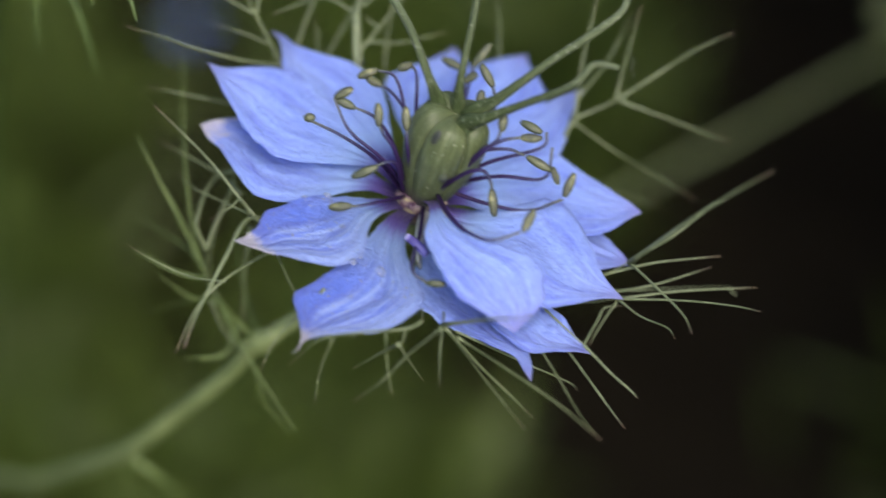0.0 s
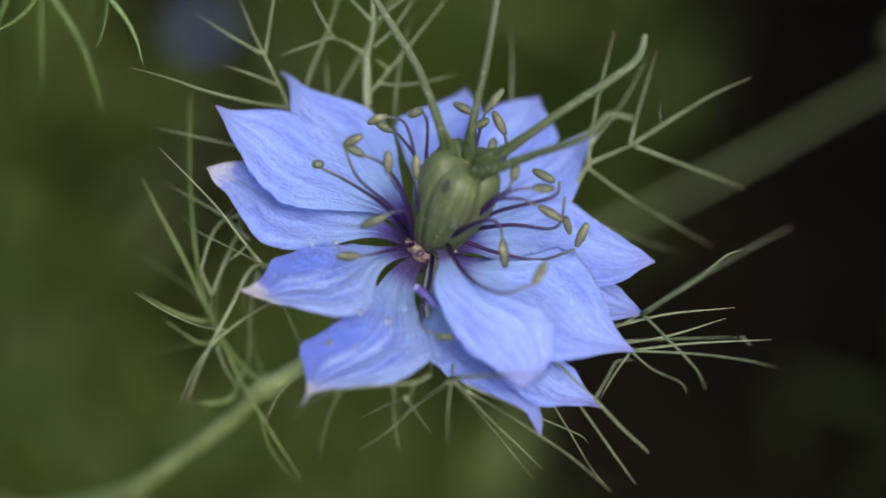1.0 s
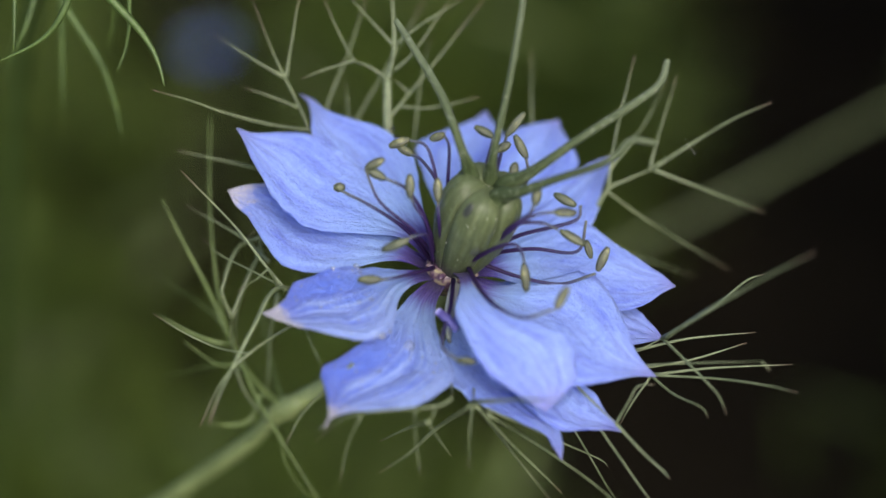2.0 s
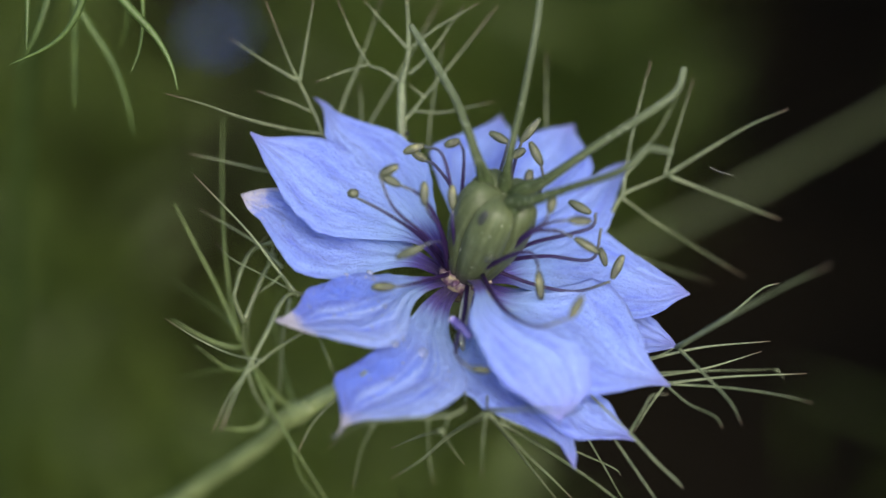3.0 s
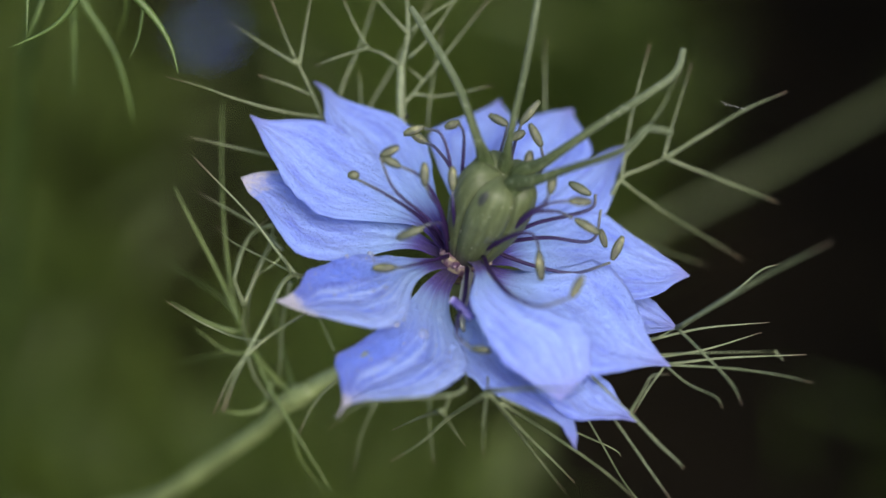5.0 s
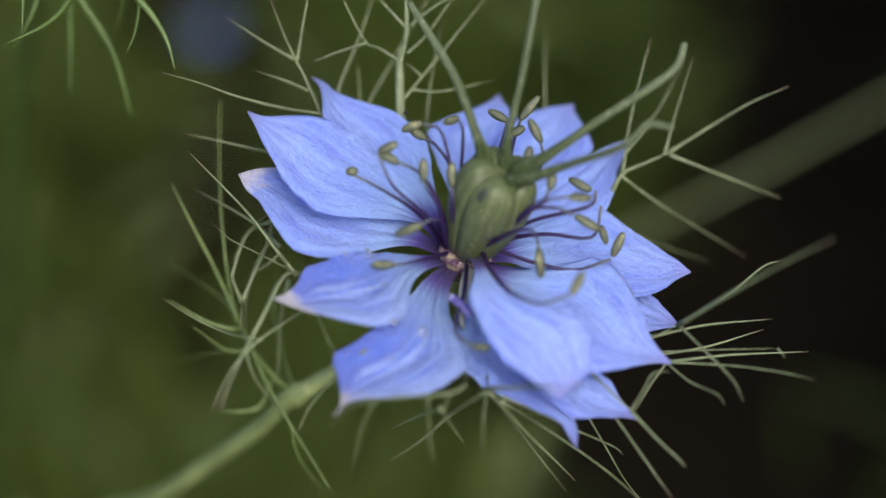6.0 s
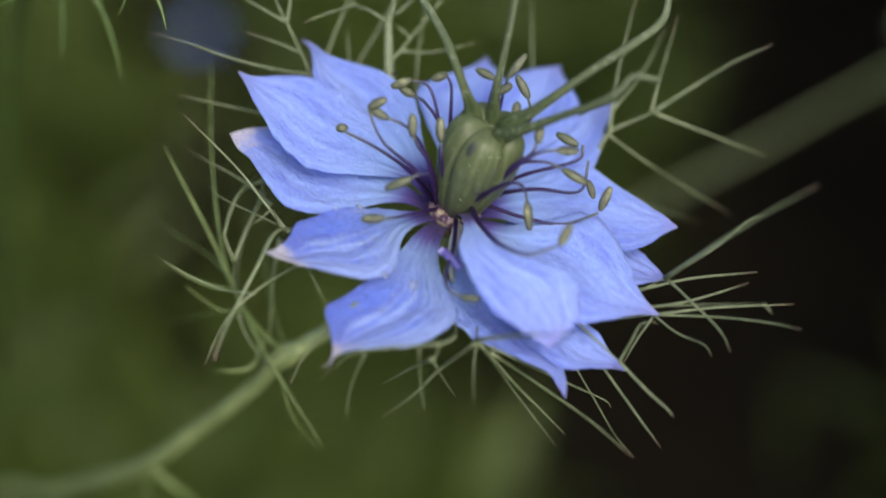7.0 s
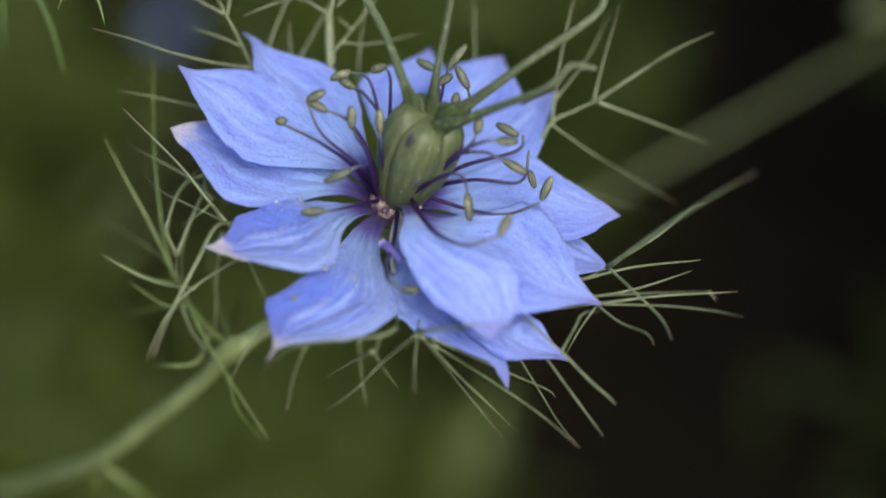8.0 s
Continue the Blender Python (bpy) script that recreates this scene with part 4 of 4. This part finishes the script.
twig.blade(0.50, (-9.0, -0.3, -7.2), (-13.6, -1.3, -3.8), (-17.6, -3.8, 0.8), (-19.6, -11.1, 2.1), (-22.0, -17.9, 1.0), (-23.1, -21.8, -0.0))
twig.blade(0.28, (-16.8, -3.3, -0.1), (-19.2, -1.3, 2.0), (-22.3, 2.0, 4.0), (-28.3, 7.5, 6.7))
twig.blade(0.24, (-14.5, -4.6, -2.9), (-16.5, -8.2, -0.7), (-19.9, -12.8, 0.4), (-22.7, -15.0, -1.7), (-24.7, -18.1, -4.8))
twig.blade(0.20, (-17.6, -3.7, 0.9), (-18.2, -4.6, 4.3), (-19.2, -6.7, 5.1), (-21.1, -8.3, 4.9))
twig.blade(0.22, (-19.7, -12.8, 0.4), (-23.4, -9.7, -2.1), (-27.1, -7.3, -2.5), (-30.6, -5.3, -1.7))
twig.blade(0.18, (-15.5, -3.9, -3.6), (-14.0, -11.2, 1.9), (-12.9, -14.6, 2.7), (-12.0, -16.4, 2.3))
twig.blade(0.36, (-20.0, 4.8, -0.3), (-22.6, 6.9, -3.7), (-24.2, 6.6, -6.9), (-24.7, 4.6, -8.8))
twig.blade(0.34, (-20.1, 5.2, -2.7), (-22.2, 5.6, -8.0), (-23.4, 4.1, -12.2), (-23.4, 2.8, -16.3))
twig.blade(0.18, (-18.1, -2.0, -0.2), (-21.3, 1.1, -1.3), (-24.5, 3.5, -1.6), (-26.3, 5.3, -1.2))
twig.blade(0.32, (-19.0, 2.3, -1.5), (-22.4, 6.9, -2.4), (-28.8, 11.4, -2.1))
twig.blade(0.40, (-18.5, 3.3, -7.6), (-19.5, 3.4, -13.1), (-20.0, 2.0, -18.8), (-20.3, 1.2, -22.4))
twig.blade(0.30, (-23.3, 0.3, -16.1), (-22.1, -1.1, -19.0), (-19.4, -2.1, -22.9))
twig.done("bract", plant, BRACT)
twig = Twig()
twig.blade(0.30, (-23.2, -0.1, -7.5), (-21.9, 3.1, -5.8), (-20.9, 5.6, -4.7), (-20.5, 7.7, -4.0), (-20.3, 9.2, -3.4))
twig.blade(0.30, (-23.2, -0.1, -7.5), (-24.0, 0.2, -4.3), (-23.8, 1.1, -3.4), (-23.3, 3.2, -2.8), (-22.4, 5.3, -2.1), (-20.9, 8.0, -2.4))
twig.blade(0.34, (-22.7, 2.0, -17.2), (-23.6, 0.9, -13.0), (-23.2, -0.1, -7.5))
twig.done("bract", plant, BRACT)
twig = Twig()
twig.blade(0.26, (-20.6, 1.2, -20.9), (-21.4, 0.1, -21.5), (-21.9, -1.3, -22.9), (-24.2, -2.4, -22.5), (-25.7, -2.9, -21.6))
twig.done("leaf", plant, STEM_LEAF)
twig = Twig()
twig.blade(0.53, (-18.2, 0.8, -22.7), (-20.3, 1.2, -20.9), (-22.7, 2.0, -17.2), (-24.8, 4.7, -12.9), (-26.0, 9.5, -8.1), (-26.8, 16.2, -4.3), (-27.2, 24.2, -0.5))
twig.blade(0.45, (-24.2, 3.4, -14.3), (-26.7, 6.6, -9.6), (-29.2, 9.3, -5.4), (-31.4, 11.7, -1.6))
twig.blade(0.38, (-23.7, 3.0, -14.7), (-25.0, 2.2, -14.1), (-27.8, 2.7, -13.4), (-31.8, 4.2, -11.9))
twig.blade(0.33, (-22.6, 1.3, -16.4), (-25.3, 0.5, -15.7), (-28.9, 1.5, -13.2))
twig.blade(0.22, (-24.0, 4.1, -15.0), (-27.3, 9.0, -15.7), (-33.8, 15.7, -17.3))
twig.blade(0.27, (-23.4, 2.8, -16.3), (-20.9, -2.0, -18.3), (-18.3, -5.6, -20.6), (-16.0, -8.1, -23.2), (-13.8, -10.5, -25.6))
twig.blade(0.20, (-18.3, -5.6, -20.6), (-17.3, -7.5, -24.0), (-14.5, -9.4, -27.4))
twig.blade(0.25, (-22.4, 1.5, -17.6), (-25.3, 4.6, -20.1), (-32.3, 7.7, -25.3))
twig.blade(0.35, (-18.2, 0.8, -22.7), (-19.7, 5.2, -22.5), (-21.3, 11.0, -19.5), (-20.9, 15.2, -18.2))
twig.blade(0.20, (-20.6, 1.2, -20.9), (-22.3, -1.8, -22.3), (-26.6, -2.9, -21.9))
twig.done("leaf", plant, STEM_LEAF)

# dried specks on a petal and on a style
for p, r in (((-6.4, 17.1, 4.3), 0.45), ((-6.0, 16.5, 3.7), 0.38), ((0.3, 5.3, 17.4), 0.25)):
    bm = bmesh.new()
    bmesh.ops.create_icosphere(bm, subdivisions=2, radius=1, matrix=Matrix.Translation(place(p)) @ pose(0, 0, 0, 30, 20, 0) @ Matrix.Diagonal((r * 0.0006, r * 0.0005, r * 0.0014, 1)))
    part("speck", bm, OLD_SCAR, plant, "dark dried speck")

# pollen grains on the ovary
def pollen():
    rng = random.Random(5)
    bm = bmesh.new()
    skin = [(v.co + ovary.location + plant.location, v.normal) for v in ovary.data.vertices if v.normal.y < 0.1]
    for _ in range(26):
        p, up = rng.choice(skin)
        m = Matrix.Translation(p + up * 0.00003) @ Matrix.Diagonal((*[rng.uniform(0.00003, 0.00007)] * 3, 1))
        bmesh.ops.create_icosphere(bm, subdivisions=1, radius=1, matrix=m)
    part("pollen", bm, POLLEN, ovary, "pale pollen grains")


pollen()

# ---- dew on the petals ----
def dew(p, r):
    """A flattened drop on the petal under p."""
    p = place(p)
    at, up = min((v for verts in PETALS for v in verts), key=lambda v: (v[0] - p).length)
    if up.z < 0:
        up = -up
    bm = bmesh.new()
    bmesh.ops.create_icosphere(bm, subdivisions=3, radius=1)
    m = Matrix.Translation(at + up * r * 0.00022) @ up.to_track_quat("Z", "Y").to_matrix().to_4x4() @ Matrix.Diagonal((r * 0.001, r * 0.0009, r * 0.0005, 1))
    bmesh.ops.transform(bm, verts=bm.verts, matrix=m)
    for f in bm.faces:
        f.smooth = True
    mesh = bpy.data.meshes.new("dew_drop")
    bm.to_mesh(mesh)
    bm.free()
    mesh.materials.append(WATER)
    tagged(new("dew_drop", mesh), "clear round dew drop on a blue petal", "drop", "dew drops on the petals")


dew((-2.9, -11.6, 2.1), 0.62)
dew((-5.1, -13.5, 2.5), 0.42)
dew((-4.4, -12.6, 2.4), 0.2)
dew((5.0, -10.1, 2.0), 0.55)
dew((7.9, -11.1, 2.0), 0.35)
dew((10.4, -9.8, 1.6), 0.4)
dew((-12.0, -3.8, 3.7), 0.25)
dew((-9.8, -3.4, 3.3), 0.45)
dew((-9.2, -4.0, 3.2), 0.28)
dew((-7.6, -7.4, 2.9), 0.33)
dew((-8.6, -7.8, 3.0), 0.25)
dew((-11.2, -9.2, 3.6), 0.22)
dew((-5.9, -15.2, 2.6), 0.22)

def mist():
    """Fine spray that lies on the front petals."""
    rng = random.Random(12)
    bm = bmesh.new()
    for petal_no, count in ((12, 80), (13, 75), (11, 40), (1, 40)):
        for _ in range(count):
            at, up = rng.choice(PETALS[petal_no][len(PETALS[petal_no]) * 2 // 5:])
            if up.z < 0:
                up = -up
            r = rng.uniform(0.03, 0.10) * rng.uniform(0.6, 1.3)
            slide = Vector((rng.uniform(-0.3, 0.3), rng.uniform(-0.3, 0.3), 0)) * 0.001
            m = Matrix.Translation(at + slide - up * slide.dot(up) + up * 0.00006) @ up.to_track_quat("Z", "Y").to_matrix().to_4x4() @ Matrix.Diagonal((r * 0.001, r * 0.001, r * 0.0006, 1))
            bmesh.ops.create_icosphere(bm, subdivisions=1, radius=1, matrix=m)
    for f in bm.faces:
        f.smooth = True
    mesh = bpy.data.meshes.new("dew")
    bm.to_mesh(mesh)
    bm.free()
    mesh.materials.append(FINE_DEW)
    tagged(new("dew", mesh), "fine spray of dew on the blue petals", "dew", kind="stuff")


mist()

# ---- neighbouring plants ----
neighbour = thing("leafy_stem", (-0.142, 0.205, 0.0), "bright green plant with narrow arching leaves", "plant")
twig = Twig()
twig.blade(1.50, (-139.8, 206.6, -397.5), (-99.2, 152.5, -212.4), (-73.4, 97.7, -98.3), (-60.7, 72.1, -39.4), (-50.3, 51.9, -3.3), (-44.3, 39.5, 12.4), (-38.6, 21.3, 22.3), end=0.4)
twig.done("stem", neighbour, LEAF)


def long_leaf(r, *points):
    leaf = Twig()
    leaf.blade(r, *points, flat=0.8, end=0.15)
    leaf.done("leaf", neighbour, LEAF)


long_leaf(0.70, (-38.6, 21.3, 22.3), (-35.3, 18.9, 19.8), (-32.5, 16.8, 17.7), (-30.8, 14.8, 15.7), (-30.0, 12.9, 13.7))
long_leaf(0.60, (-39.0, 18.5, 23.8), (-40.5, 16.3, 20.3), (-43.0, 15.1, 17.7), (-47.6, 14.2, 15.5))
long_leaf(0.85, (-45.1, 32.1, 13.5), (-42.4, 29.4, 9.4), (-39.3, 26.7, 5.2), (-37.8, 24.4, 1.4), (-37.0, 22.4, -2.0))
long_leaf(0.45, (-46.2, 22.6, 21.0), (-46.2, 19.7, 18.1), (-46.2, 16.7, 15.2))
long_leaf(0.35, (-34.4, 23.0, 21.1), (-34.2, 20.4, 17.1), (-34.7, 18.6, 13.9), (-35.6, 16.9, 12.2))
long_leaf(0.85, (-43.6, 32.8, 11.4), (-43.9, 29.9, 5.7), (-44.1, 25.6, -1.5))
long_leaf(0.45, (-45.4, 29.6, 13.9), (-47.1, 25.6, 10.0), (-49.7, 24.0, 5.6))
long_leaf(0.40, (-37.9, 33.0, 11.4), (-38.1, 31.4, 7.0), (-39.3, 30.5, 3.3))

leaning = thing("bare_stem", (0.0, 0.2, 0.0), "smooth green stem leaning behind the flower", "stem")
twig = Twig()
twig.blade(1.0, (0.8, 357.9, -405.9), (-0.5, 266.5, -299.3), (-0.6, 180.6, -201.3), (8.4, 137.3, -145.8), (40.5, 142.0, -127.9), (73.2, 159.0, -118.9), (152.3, 202.6, -98.8), end=0.8)
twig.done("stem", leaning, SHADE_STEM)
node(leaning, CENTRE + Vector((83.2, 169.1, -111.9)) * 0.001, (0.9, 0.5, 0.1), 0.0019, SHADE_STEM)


# ---- a second flower, low in the shade behind ----
second = thing("nigella_plant", (-0.0905, 0.433, 0.0), "small blue flower low in the shade on a thin stem", "flower")
head = Vector((-0.0905, 0.43, 0.066))
for k in range(6):
    a = math.tau * k / 6 + 0.2
    petal((10 * math.cos(a), 10 * math.sin(a), 2.0), (-0.8, -2.0, -3.3, -3.8, -3.2, -2.0, -0.9), (0.8, 2.0, 3.3, 3.8, 3.2, 2.0, 0.9), bow=1.2, lift=0.3 * (k % 2), seed=30 + k, parent=second, centre=head, scale=0.6, normal=Vector((0, -0.3, 0.95)).normalized())
bm = bmesh.new()
tube(bm, curve([(-0.0905, 0.433, -0.005), (-0.091, 0.432, 0.03), head], 6), lambda s: 0.0011, 8)
part("stem", bm, STEM, second)

# ---- a strand of spider silk that drifts past ----
silk = thing("silk_strand", (0, 0, 0), "short glinting strand of drifting spider silk", "silk")
bm = bmesh.new()
tube(bm, curve([Vector(p) * 0.001 for p in ((-1.5, 0, 0.4), (-0.8, 0, 0.1), (0.2, 0, -0.1), (1.4, 0, -0.2))], 6), lambda s: 0.000009, 5)
strand = part("strand", bm, SILK, silk)


def motions():
    rows = [(0.0, (23.2, 14.7, 5.8), 75), (1.0, (24.6, 14.8, 5.6), 75), (1.5, (24.9, 14.7, 5.5), 70), (3.0, (26.8, 9.3, 7.0), 14), (3.5, (27.3, 9.2, 7.0), 11), (4.0, (28.3, 9.5, 7.3), 6), (4.5, (28.4, 9.6, 7.4), 3), (6.0, (27.7, 28.8, 27.0), 20), (8.0, (60.0, 60.0, 60.0), 40)]
    walk(silk, [(t, Matrix.Translation(place(p)) @ pose(0, 0, 0, 0, a, 0)) for t, p, a in rows])


motions()
